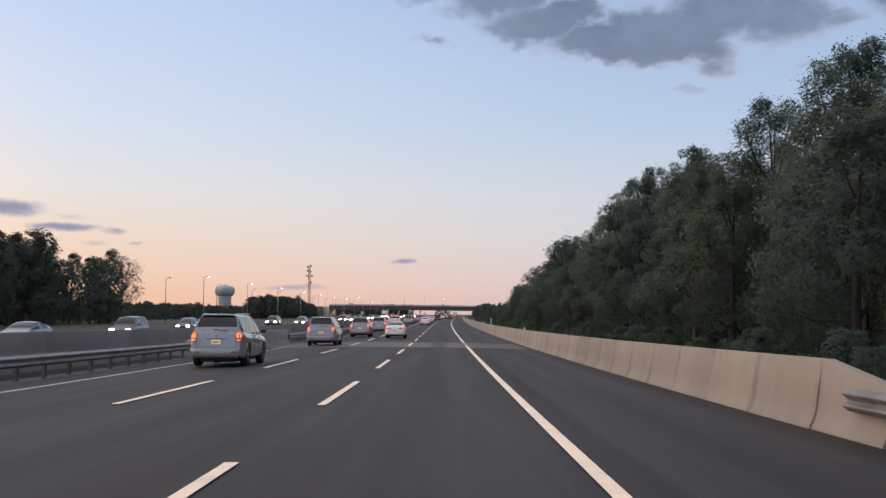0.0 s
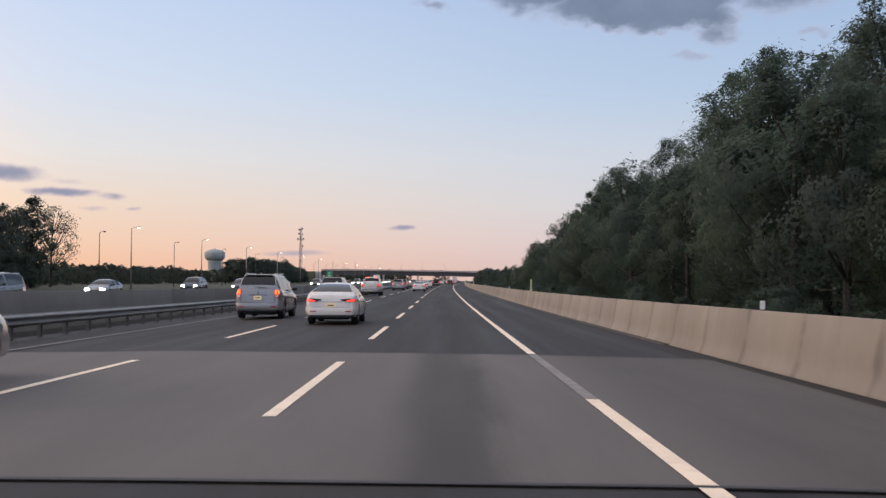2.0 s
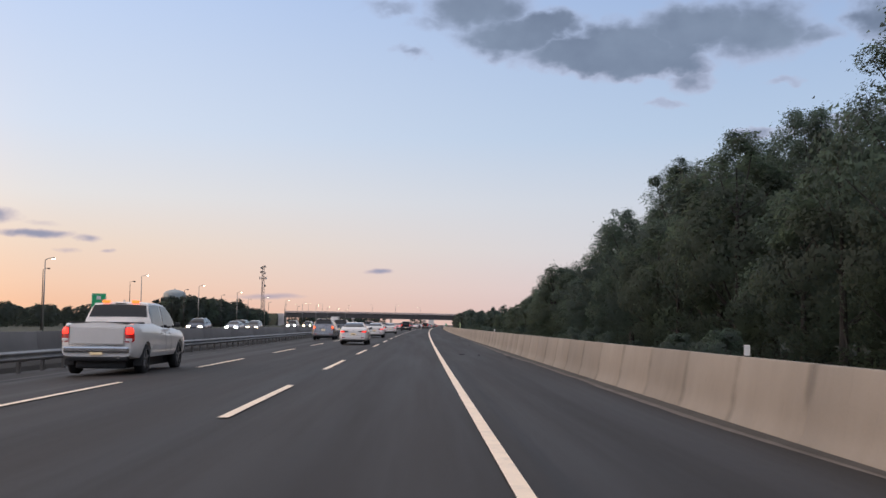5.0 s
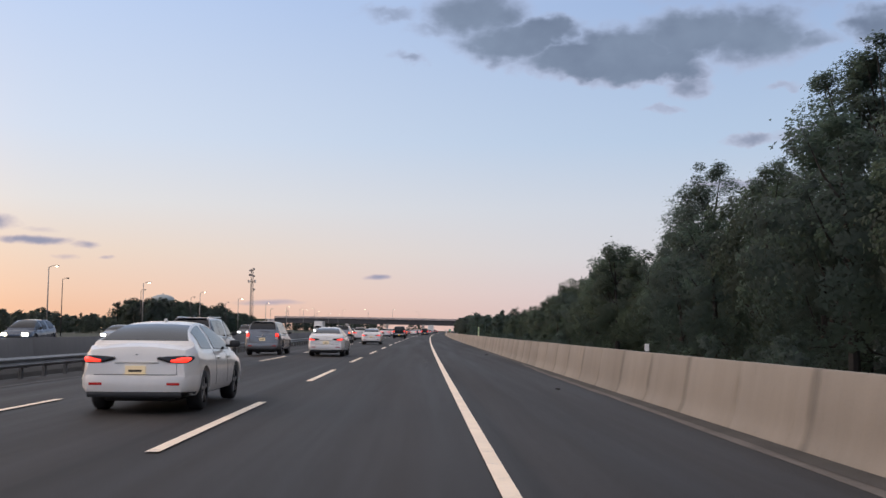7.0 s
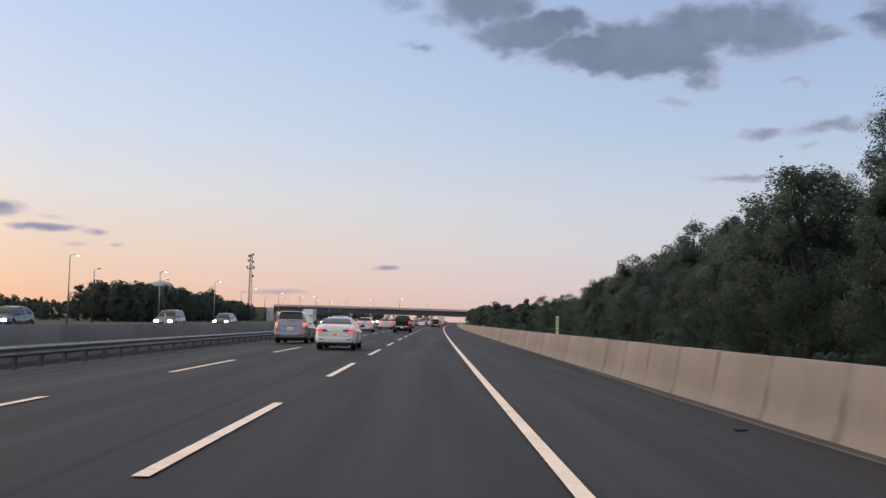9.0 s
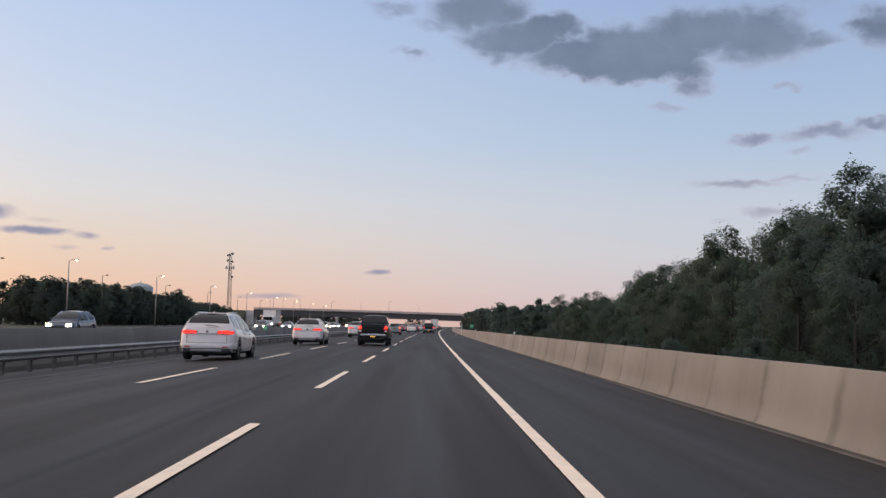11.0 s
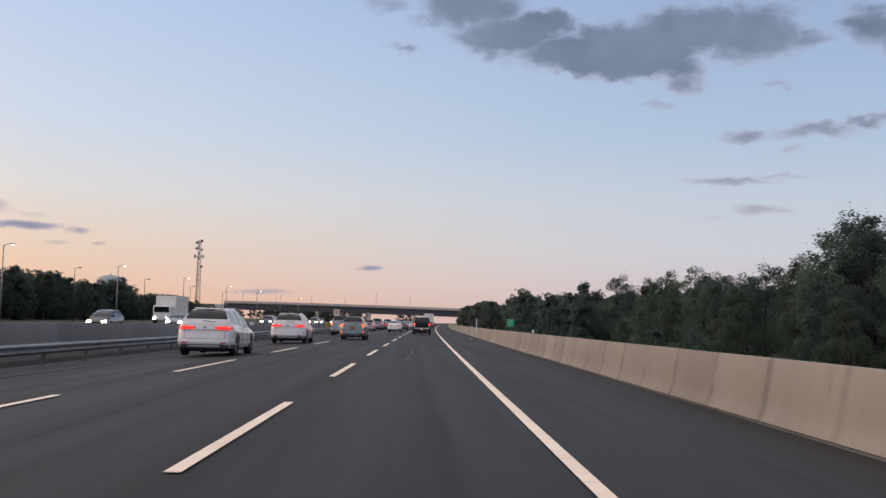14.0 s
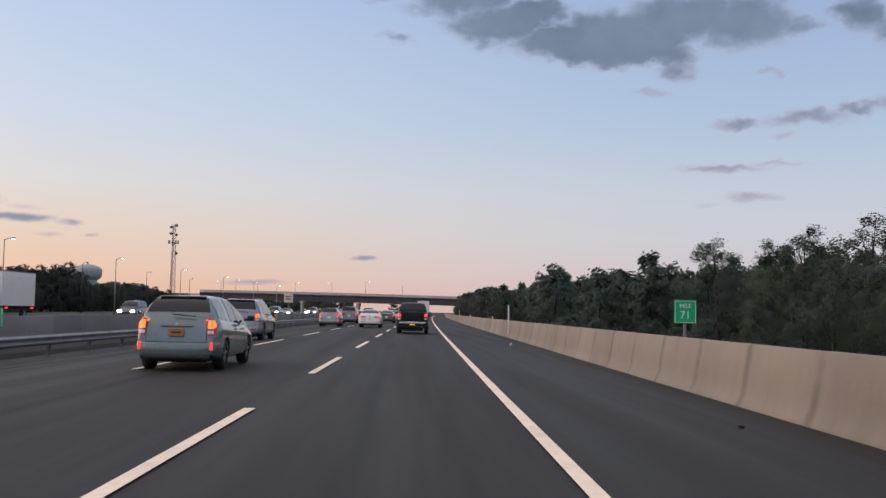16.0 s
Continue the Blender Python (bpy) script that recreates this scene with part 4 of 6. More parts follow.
for i, (x, y, w, l) in enumerate(((-2.14, 387.7, 0.13, 0.55), (-2.10, 391.0, 0.10, 0.30), (-2.02, 394.2, 0.11, 0.40), (-2.04, 397.2, 0.08, 0.35), (-0.60, 218.0, 0.05, 0.45), (-0.61, 225.0, 0.05, 0.5), (-0.58, 228.4, 0.04, 0.6), (-2.06, 401.5, 0.08, 0.5))):
    paint_splash(x, y, w, l, 70 + i)


# ---------------------------------------------------------------- vehicles
def loft(name, rings, mat, parent, label="", smooth=True):
    k = len(rings[0])
    vs = [v for r in rings for v in r]
    fs = []
    for j in range(len(rings) - 1):
        for i in range(k):
            a, b = j * k + i, j * k + (i + 1) % k
            fs.append((a, b, b + k, a + k))
    fs += [tuple(range(k - 1, -1, -1)), tuple((len(rings) - 1) * k + i for i in range(k))]
    me = mesh_of(name, vs, fs, mat)
    bm = bmesh.new()
    bm.from_mesh(me)
    bmesh.ops.recalc_face_normals(bm, faces=bm.faces)
    bm.to_mesh(me), bm.free()
    ob = piece(name, me, None, parent, label, smooth)
    if smooth:
        me.set_sharp_from_angle(angle=radians(38))
    return ob


def quad_panel(name, corners, mat, parent, out=0.006, thick=0.012, label="", inset=0.0):
    """A thin plate on four corners (anticlockwise seen from outside), standing proud of the surface."""
    c = [Vector(p) for p in corners]
    n = (c[1] - c[0]).cross(c[3] - c[0]).normalized()
    mid = sum(c, Vector()) / 4
    c = [p + (mid - p).normalized() * inset for p in c]
    ring = []
    for i in range(4):            # clipped corners
        p, a, b = c[i], c[i - 1], c[(i + 1) % 4]
        r = 0.16 * min((a - p).length, (b - p).length)
        ring += [p + (a - p).normalized() * r, p + (a + b - 2 * p).normalized() * r * 0.42, p + (b - p).normalized() * r]
    vs = [p + n * (out - thick) for p in ring] + [p + n * out for p in ring]
    k = len(ring)
    fs = [tuple(range(k, 2 * k)), tuple(range(k - 1, -1, -1))] + [(i, (i + 1) % k, (i + 1) % k + k, i + k) for i in range(k)]
    return piece(name, mesh_of(name, vs, fs, mat), None, parent, label)


def wheel(parent, x, y, r, w, side):
    me_t = bmesh.new()
    seg = 24
    prof = [(r * 0.64, -w / 2), (r * 0.93, -w / 2), (r, -w * 0.36), (r, w * 0.36), (r * 0.93, w / 2), (r * 0.64, w / 2)]
    rings = []
    for pr, pw in prof:
        rings.append([me_t.verts.new((pw, pr * math.cos(2 * math.pi * i / seg), pr * math.sin(2 * math.pi * i / seg))) for i in range(seg)])
    for a, b in zip(rings, rings[1:]):
        for i in range(seg):
            me_t.faces.new((a[i], a[(i + 1) % seg], b[(i + 1) % seg], b[i]))
    bmesh.ops.recalc_face_normals(me_t, faces=me_t.faces)
    o = new("wheel")
    o.parent, o.location = parent, (x, y, r)
    part("tyre", me_t, TYRE, o, smooth=True)
    bm = tube((side * (w / 2 - 0.05), 0, 0), (side * (w / 2 - 0.03), 0, 0), r * 0.65, None, 20)
    for k in range(5):
        a = 2 * math.pi * k / 5
        add_box(bm, (0.03, r * 0.15, r * 0.6), (side * (w / 2 - 0.015), -math.sin(a) * r * 0.31, math.cos(a) * r * 0.31), 0.006, Matrix.Rotation(a, 4, "X"))
    add_tube(bm, (side * (w / 2 - 0.03), 0, 0), (side * (w / 2), 0, 0), r * 0.16, None, 12)
    part("rim", bm, RIM, o)
    return o


SEDAN = dict(tuck=0.1, L=4.66, W=1.80, low=0.24, wr=0.33, axles=(-1.36, 1.36), belt=[(-2.33, 0.86), (-2.26, 1.0), (-1.9, 1.06), (-1.3, 1.0), (0.9, 0.95), (1.4, 0.92), (2.1, 0.78), (2.33, 0.60)],
             cab=(-1.98, 1.35, -0.80, 0.28), roof=1.44, roofw=0.585, cabw=0.95)
SUV = dict(tuck=0.07, L=4.85, W=1.90, low=0.29, wr=0.385, axles=(-1.42, 1.40), belt=[(-2.42, 1.02), (-2.36, 1.19), (-2.1, 1.21), (-1.2, 1.15), (0.8, 1.08), (1.3, 1.06), (2.15, 0.97), (2.42, 0.72)],
           cab=(-2.33, 1.45, -1.98, 0.50), roof=1.80, roofw=0.66, cabw=0.945)
CROSS = dict(tuck=0.13, L=4.92, W=2.0, low=0.27, wr=0.39, axles=(-1.48, 1.48), belt=[(-2.46, 0.98), (-2.38, 1.16), (-2.1, 1.19), (-1.2, 1.12), (0.8, 1.02), (1.3, 1.02), (2.15, 0.92), (2.46, 0.70)],
             cab=(-2.30, 1.50, -1.66, 0.40), roof=1.70, roofw=0.60, cabw=0.945)
WAGON = dict(tuck=0.12, L=4.62, W=1.78, low=0.24, wr=0.325, axles=(-1.39, 1.39), belt=[(-2.31, 0.88), (-2.22, 1.08), (-2.0, 1.11), (-1.2, 1.06), (0.8, 0.96), (1.3, 0.93), (2.0, 0.80), (2.31, 0.58)],
             cab=(-2.20, 1.75, -1.66, 0.20), roof=1.58, roofw=0.63, cabw=0.945)
TRUCK = dict(tuck=0.03, L=5.75, W=2.02, low=0.42, wr=0.41, axles=(-1.78, 1.85), belt=[(-2.88, 1.02), (-2.84, 1.32), (-2.6, 1.36), (-1.0, 1.36), (0.2, 1.24), (1.4, 1.22), (2.5, 1.14), (2.88, 0.85)],
             cab=(-1.15, 1.75, -0.85, 0.95), roof=1.95, roofw=0.73, cabw=0.95)


def vehicle(name, label, category, shape, paint, at, group="", tail="slim", tail_mat=None, front=False, plate=None, head=None, roof_rails=False, extra=None):
    """A road vehicle built from its side shape; the nose points to its own +y."""
    s = shape
    W, L, low = s["W"] / 2, s["L"], s["low"]
    tail_mat = tail_mat or TAIL_ON
    o = thing(name, label, category, group, at=at)
    # lower body
    rings = []
    stations = []
    for y, zb in s["belt"]:
        e = min(abs(y + L / 2), abs(L / 2 - y))
        f = 0.86 + 0.14 * min(1.0, (e / 0.42)) ** 0.55
        lo = low + 0.07 * max(0.0, 1 - e / 0.35)
        stations.append((y, zb, W * f, lo))
    ys = [q[0] for q in stations]
    yb, yf, rb, rf = s["cab"]
    zr, cw, rw = s["roof"], s["cabw"] * W * 0.95, s["roofw"] * W

    def belt_at(y):
        return float(np.interp(y, ys, [q[1] for q in stations]))
    zbl = belt_at((yb + yf) / 2) - 0.06

    def roof_at(y):
        """Height of the roofline: glass slopes at both ends, a gentle arch between."""
        if y <= yb or y >= yf:
            return 0.0
        if y < rb:
            t = (y - yb) / (rb - yb)
            return belt_at(yb) + (zr - 0.035 - belt_at(yb)) * (t + 0.16 * math.sin(math.pi * t))
        if y > rf:
            t = (yf - y) / (yf - rf)
            return belt_at(yf) + (zr - 0.05 - belt_at(yf)) * (t + 0.14 * math.sin(math.pi * t))
        t = (y - rb) / (rf - rb)
        return zr - 0.035 - 0.015 * t + 0.04 * math.sin(math.pi * t)
    dense = ys + [ys[0] + (ys[-1] - ys[0]) * i / 18 for i in range(19)] + [yb + (rb - yb) * i / 5 for i in range(6)] + [yf + (rf - yf) * i / 5 for i in range(6)] + [yb + (yf - yb) * i / 12 for i in range(13)]
    R = s["wr"] + 0.055

    def arch(y):
        """Height of the wheel opening's edge at a station, or nothing."""
        d = min(abs(y - a) for a in s["axles"])
        return s["wr"] + math.sqrt(R * R - d * d) if d < R else 0.0
    dense += [a + R * q for a in s["axles"] for q in (-1.01, -0.998, -0.96, -0.86, -0.7, -0.5, -0.25, 0, 0.25, 0.5, 0.7, 0.86, 0.96, 0.998, 1.01)]
    dense = sorted(round(y, 3) for y in dense)
    dense = [y for k, y in enumerate(dense) if k == 0 or y - dense[k - 1] > 0.0035]
    for y in dense:
        zb = belt_at(y)
        e = min(abs(y + L / 2), abs(L / 2 - y))
        w = W * (0.86 + 0.14 * min(1.0, (e / 0.42)) ** 0.55)
        lo = low + 0.07 * max(0.0, 1 - e / 0.35)
        h = zb - lo
        hs, fs = [lo, lo + 0.03, lo + h * 0.18, lo + h * 0.45, lo + h * 0.70, lo + h * 0.86, zb - 0.025], [0.80, 0.93, 0.985, 1.0, 0.985, 0.955, 0.90]
        up_to = arch(y)
        half = []
        for k, z in enumerate(hs):
            z = max(z, up_to + 0.003 * k)
            half.append((w * (0.80 if k == 0 else float(np.interp(z, hs, fs))), z))
        rise = roof_at(y) - zb
        if rise < 0.03:
            half += [(w * 0.9 * (1 - q), zb - 0.025 + 0.055 * math.sin(q * math.pi / 2)) for q in (0.07, 0.2, 0.4, 0.6, 0.8, 1.0)]
        else:
            g = min(1.0, rise / (zr - zb))
            bw, tw = min(cw, w * 0.885), rw + (min(cw, w * 0.885) - rw) * (1 - g)
            half += [(bw, zb - 0.012), ((bw + tw) / 2 + 0.012, zb + 0.45 * rise), (tw, zb + 0.86 * rise), (tw * 0.93, zb + 0.955 * rise), (tw * 0.55, zb + rise), (0.0, zb + rise * 1.012)]
        back = max(0.0, 1 - (y + L / 2) / 0.5)
        nose = max(0.0, 1 - (L / 2 - y) / 0.9)

        def lean(z):
            k = min(1.0, max(0.0, (z - low - 0.26) / 0.55))
            up = max(0.0, 1.0 - max(0.0, z - zb) / 0.3)
            return y + back * up * (s["tuck"] * k + 0.05 * max(0.0, (low + 0.2 - z) / 0.2)) - nose * 0.22 * k * up
        half = [(x * (1 - 0.02 * back * (z > low + 0.35)), z) for x, z in half]
        rings.append([(x, lean(z), z) for x, z in half] + [(-x, lean(z), z) for x, z in reversed(half[:-1])])
    body = loft("body", rings, paint, o)
    count = len(rings[0])

    def glass(nm, stations_in, columns, label=""):
        """A pane that follows the skin, standing a little proud of it."""
        vs, fs, seen = [], [], {}
        for j in range(len(dense) - 1):
            if not (stations_in[0] - 1e-4 <= dense[j] and dense[j + 1] <= stations_in[1] + 1e-4):
                continue
            for c in columns:
                quad = []
                for jj, cc in ((j, c), (j, c + 1), (j + 1, c + 1), (j + 1, c)):
                    if (jj, cc) not in seen:
                        p = Vector(rings[jj][cc])
                        a, b = Vector(rings[jj][(cc + 1) % count]) - Vector(rings[jj][cc - 1]), Vector(rings[min(jj + 1, len(rings) - 1)][cc]) - Vector(rings[max(jj - 1, 0)][cc])
                        nrm = a.cross(b).normalized()
                        if nrm.dot(p - Vector((0, p.y, low + 0.7))) < 0:
                            nrm = -nrm
                        seen[jj, cc] = (len(vs), p, nrm)
                        vs.append(p + nrm * 0.007)
                    quad.append(seen[jj, cc][0])
                fs.append(quad)
        if not fs:
            return
        k = len(vs)
        vs += [q[1] - q[2] * 0.004 for q in sorted(seen.values(), key=lambda q: q[0])]
        edges = {}
        for f in fs:
            for a, b in zip(f, f[1:] + f[:1]):
                edges[min(a, b), max(a, b)] = edges.get((min(a, b), max(a, b)), 0) + 1
        fs += [(a, b, b + k, a + k) for (a, b), q in edges.items() if q == 1]
        me = mesh_of(nm, vs, fs, TINT)
        piece(nm, me, None, body, label, True)
        me.set_sharp_from_angle(angle=radians(50))
    step = (rb - yb) / 5
    glass("rear_window", (yb + step * (0.4 if shape is SEDAN else 0.9), rb - step * 0.4), (10, 11, 12, 13))
    glass("windscreen", (rf - 0.02, yf - (yf - rf) / 5 * 0.9), (9, 10, 11, 12, 13, 14))
    # side windows between pillars
    n_side = 3 if (yf - yb) > 3.2 or shape is SEDAN else 2
    a, b = yb + (rb - yb) * 0.55, yf - (yf - rf) * 0.30
    cuts = [a + (b - a) * k / n_side for k in range(n_side + 1)]
    for k in range(n_side):
        near = [y for y in dense if cuts[k] - 0.03 <= y <= cuts[k + 1] + 0.03]
        if len(near) > 2:
            for cols in ((7, 8), (count - 10, count - 9)):
                glass("side_window", (near[0] if k == 0 else near[1], near[-1]), cols)
    # door gaps follow the skin
    for gy in (yf - 0.95, (yb + yf) / 2 - 0.12):
        j = min(range(len(dense)), key=lambda q: abs(dense[q] - gy))
        for sgn in (1, -1):
            vs, fs = [], []
            for k in range(2, 7):
                x, y, z = rings[j][k]
                vs += [(sgn * (x + 0.003), y - 0.006, z), (sgn * (x + 0.003), y + 0.006, z), (sgn * (x - 0.004), y + 0.006, z), (sgn * (x - 0.004), y - 0.006, z)]
            for k in range(4):
                fs += [(4 * k + i, 4 * k + (i + 1) % 4, 4 * k + 4 + (i + 1) % 4, 4 * k + 4 + i) for i in range(4)]
            piece("door_gap", mesh_of("door_gap", vs, fs, TRIM), None, o)
    # wheels in their wells
    for y in s["axles"]:
        part("wheel_well", box((W * 1.30, R * 2.06, R + s["wr"] - 0.22), (0, y, 0.2 + (R + s["wr"] - 0.22) / 2), 0.02), TRIM, o)
        for sgn in (1, -1):
            wheel(o, sgn * (W - 0.145), y, s["wr"], 0.23, sgn)
    # tail
    yr = -L / 2
    zt = stations[1][1]
    tk = s["tuck"]
    def surf(e, z):
        """Point of the body skin on the right-hand side, e behind which the corner starts, at height z."""
        y = yr + e
        lo, zb = low + 0.07 * max(0.0, 1 - e / 0.35), float(np.interp(y, ys, [q[1] for q in stations]))
        f = float(np.interp((z - lo) / (zb - lo), [0, 0.05, 0.18, 0.45, 0.70, 0.86, 0.97, 1], [0.80, 0.93, 0.985, 1, 0.985, 0.955, 0.90, 0.80]))
        back = max(0.0, 1 - e / 0.5)
        k = min(1.0, max(0.0, (z - low - 0.26) / 0.55))
        return W * (0.86 + 0.14 * min(1.0, e / 0.42) ** 0.55) * f * (1 - 0.02 * back), y + back * s["tuck"] * k

    def lamp_strip(nm, sgn, path, out, mat, parent, label=""):
        """A lamp that follows the rear face and wraps round the corner; path: (share of half width or None, e, z low, z high)."""
        rings = []
        for fx, e, z0, z1 in path:
            q = []
            for z in (z0, (z0 + z1) / 2, z1):
                x, y = surf(e, z)
                nx, ny = (0.0, -1.0) if fx is not None else (0.94, -0.34)
                x = W * fx if fx is not None else x
                bulge = out + (0.012 if z not in (z0, z1) else 0.0)
                q.append(((x + nx * bulge) * sgn, y + ny * bulge, z))
            x, y = surf(e, (z0 + z1) / 2)
            x = W * fx if fx is not None else x - 0.05
            q += [(x * sgn, y + 0.05, z1 - 0.004), (x * sgn, y + 0.05, z0 + 0.004)]
            rings.append(q)
        return loft(nm, rings, mat, parent, label)
    zc = zt - 0.16
    for sgn in (1, -1):
        if tail == "slim":
            t = lamp_strip("tail_light", sgn, [(0.36, 0, zc - 0.005, zc + 0.03), (0.55, 0, zc - 0.05, zc + 0.045), (0.80, 0, zc - 0.06, zc + 0.055), (None, 0.04, zc - 0.055, zc + 0.055), (None, 0.16, zc - 0.03, zc + 0.05), (None, 0.26, zc + 0.01, zc + 0.04)], 0.012, TINT, o, "dark slim tail light cluster")
            lamp_strip("light_bar", sgn, [(0.60, 0, zc - 0.045, zc - 0.005), (0.80, 0, zc - 0.048, zc + 0.03), (None, 0.04, zc - 0.045, zc + 0.03), (None, 0.13, zc - 0.01, zc + 0.03)], 0.02, tail_mat, t, "glowing red light bar")
        elif tail == "bar":
            t = lamp_strip("tail_light", sgn, [(0.34, 0, zc - 0.03, zc + 0.045), (0.50, 0, zc - 0.07, zc + 0.06), (0.80, 0, zc - 0.07, zc + 0.075), (None, 0.04, zc - 0.065, zc + 0.075), (None, 0.24, zc - 0.01, zc + 0.06)], 0.012, TAIL_DIM, o, "red tail light with glowing bars")
            for dz in (0.035, -0.03):
                lamp_strip("light_bar", sgn, [(0.38, 0, zc + dz - 0.012, zc + dz + 0.012), (0.80, 0, zc + dz - 0.02, zc + dz + 0.02), (None, 0.04, zc + dz - 0.02, zc + dz + 0.02), (None, 0.16, zc + dz - 0.006, zc + dz + 0.016)], 0.02, tail_mat, t)
        else:
            z0, z1 = (zt - 0.34, zt + 0.0) if shape is not TRUCK else (zt - 0.46, zt - 0.06)
            t = lamp_strip("tail_light", sgn, [(0.71, 0, z0 + 0.01, z1 - 0.01), (0.80, 0, z0, z1), (None, 0.03, z0, z1), (None, 0.11, z0 + 0.04, z1 - 0.01)], 0.012, TAIL_DIM, o, "tall corner tail light")
            lamp_strip("light_lens", sgn, [(0.725, 0, z1 - 0.20, z1 - 0.03), (0.80, 0, z1 - 0.20, z1 - 0.02), (None, 0.03, z1 - 0.20, z1 - 0.02), (None, 0.09, z1 - 0.16, z1 - 0.03)], 0.022, tail_mat, t, "glowing upper lens")
            lamp_strip("reverse_lens", sgn, [(0.725, 0, z0 + 0.03, z0 + 0.10), (0.80, 0, z0 + 0.03, z0 + 0.10), (None, 0.02, z0 + 0.03, z0 + 0.10)], 0.02, SIGN_WHITE, t)
    # underside: sill line and dark floor pan between the wheels
    part("underbody", box((W * 1.28, L - 0.7, low - 0.06), (0, 0.02, 0.17 + (low - 0.06) / 2), 0.05), TRIM, o)
    # panel gaps round the boot or tailgate
    zg0, zg1 = low + 0.36, zt - (0.14 if shape is SEDAN else 0.04)
    for sgn in (1, -1):
        part("panel_gap", box((0.008, 0.014, zg1 - zg0), (sgn * W * 0.70, yr + tk * 0.5 + 0.004, (zg0 + zg1) / 2), 0, Matrix.Rotation(-0.9 * tk, 4, "X")), TRIM, o)
    part("panel_gap", box((W * 1.4, 0.016, 0.01), (0, yr + 0.012, zg0), 0), TRIM, o)
    if shape in (SUV, CROSS, WAGON):
        part("rear_wiper", box((0.50, 0.02, 0.025), (0.14, yr + tk * 1.0 - 0.02, zt + 0.07), 0.006, Matrix.Rotation(0.08, 4, "Y")), TRIM, o)
    # bumper and lower trim
    def wrap(nm, z0, z1, out, mat, label=""):
        """A band round the tail from one rear wheel opening to the other."""
        way = [(None, 0.42), (None, 0.28), (None, 0.14), (None, 0.05), (0.8, 0), (0.4, 0), (0.0, 0)]
        rings = []
        for sgn in (1, -1):
            for fx, e in way if sgn == 1 else reversed(way[:-1]):
                q = []
                for z, d in ((z0, out), (z0 * 0.7 + z1 * 0.3, out + 0.012), (z0 * 0.2 + z1 * 0.8, out + 0.012), (z1, out), (z1, -0.03), (z0, -0.03)):
                    x, y = surf(e, z)
                    x = W * fx if fx is not None else x + 0.94 * d
                    q.append((x * sgn, y - d * (1.0 if fx is not None else 0.34), z))
                rings.append(q)
        return loft(nm, rings, mat, o, label)
    if shape is TRUCK:
        part("rear_bumper", box((W * 1.66, 0.16, 0.17), (0, yr + 0.04, low + 0.25), 0.05), CHROME, o)
        part("rear_valance", box((W * 1.56, 0.22, 0.18), (0, yr + 0.15, low + 0.05), 0.06), TRIM, o)
    else:
        dark = 0.17 if shape is CROSS else 0.10
        wrap("rear_bumper", low + dark, low + 0.35, 0.008, paint)
        wrap("rear_valance", low + 0.015, low + dark - 0.004, 0.002, TRIM, "dark lower bumper trim")
    if shape in (SUV, CROSS, WAGON):
        part("roof_spoiler", box((rw * 1.72, 0.16, 0.03), (0, rb - 0.03, zr - 0.04), 0.012, Matrix.Rotation(-0.10, 4, "X")), paint, o)
    if shape is CROSS:
        part("skid_plate", box((W * 1.1, 0.05, 0.08), (0, yr + 0.0, low + 0.10), 0.02), SILVER, o, "pale skid plate")
    lift = 0.20 if shape is TRUCK else 0.42 if shape is SEDAN else 0.56
    if plate:
        p = part("number_plate", box((0.31, 0.02, 0.155), (0, yr - 0.004 + (tk * 0.28 if lift > 0.3 else -0.02), low + lift), 0.006), plate, o, "lit rear number plate")
        part("plate_bar", box((0.20, 0.006, 0.032), (0, yr - 0.016 + (tk * 0.28 if lift > 0.3 else -0.02), low + lift), 0), BLACK, p)
    part("badge", tube((0, yr + 0.06 + tk * 0.8, zt - 0.14), (0, yr - 0.01 + tk * 0.8, zt - 0.14), 0.055, None, 16), CHROME, o)
    part("boot_handle_trim", box((W * 0.75, 0.03, 0.03), (0, yr + 0.004 + tk * 0.55, low + lift + 0.13), 0.008), CHROME if shape in (SUV, TRUCK) else paint, o)
    for sgn in (1, -1):
        upright = shape is WAGON
        # the reflectors' shine is emission put into their red material
        part("rear_reflector", box((0.05, 0.05, 0.15) if upright else (0.20, 0.03, 0.04), (sgn * W * (0.83 if upright else 0.66), yr - (0.0 if upright else 0.012), low + (0.28 if upright else 0.22)), 0.01), TAIL_ON if upright else TAIL_DIM, o)
        mir = part("door_mirror", box((0.19, 0.12, 0.13), (sgn * (W + 0.07), s["cab"][1] - 0.62, zbl + 0.13), 0.05), TRIM if paint is not PEARL else paint, o)
        part("mirror_stalk", box((0.14, 0.05, 0.05), (sgn * (W - 0.03), s["cab"][1] - 0.60, zbl + 0.09), 0.012), TRIM, mir)
        for dy in (-0.28, 0.62):
            part("door_handle", box((0.03, 0.18, 0.035), (sgn * (W * 0.975 + 0.012), dy, zbl - 0.10), 0.01), paint, o)
    part("brake_lamp_high", box((0.30, 0.05, 0.02), (0, rb - (0.03 if shape in (SEDAN, TRUCK) else 0.10), zr - 0.055), 0.006), TINT, o)
    part("exhaust_tip", tube((W * 0.55, yr + 0.02, low + 0.05), (W * 0.55, yr + 0.22, low + 0.05), 0.04, None, 10), CHROME, o)
    part("aerial_fin", box((0.035, 0.13, 0.05), (0, rb + 0.3, zr + 0.02), 0.015), paint, o)
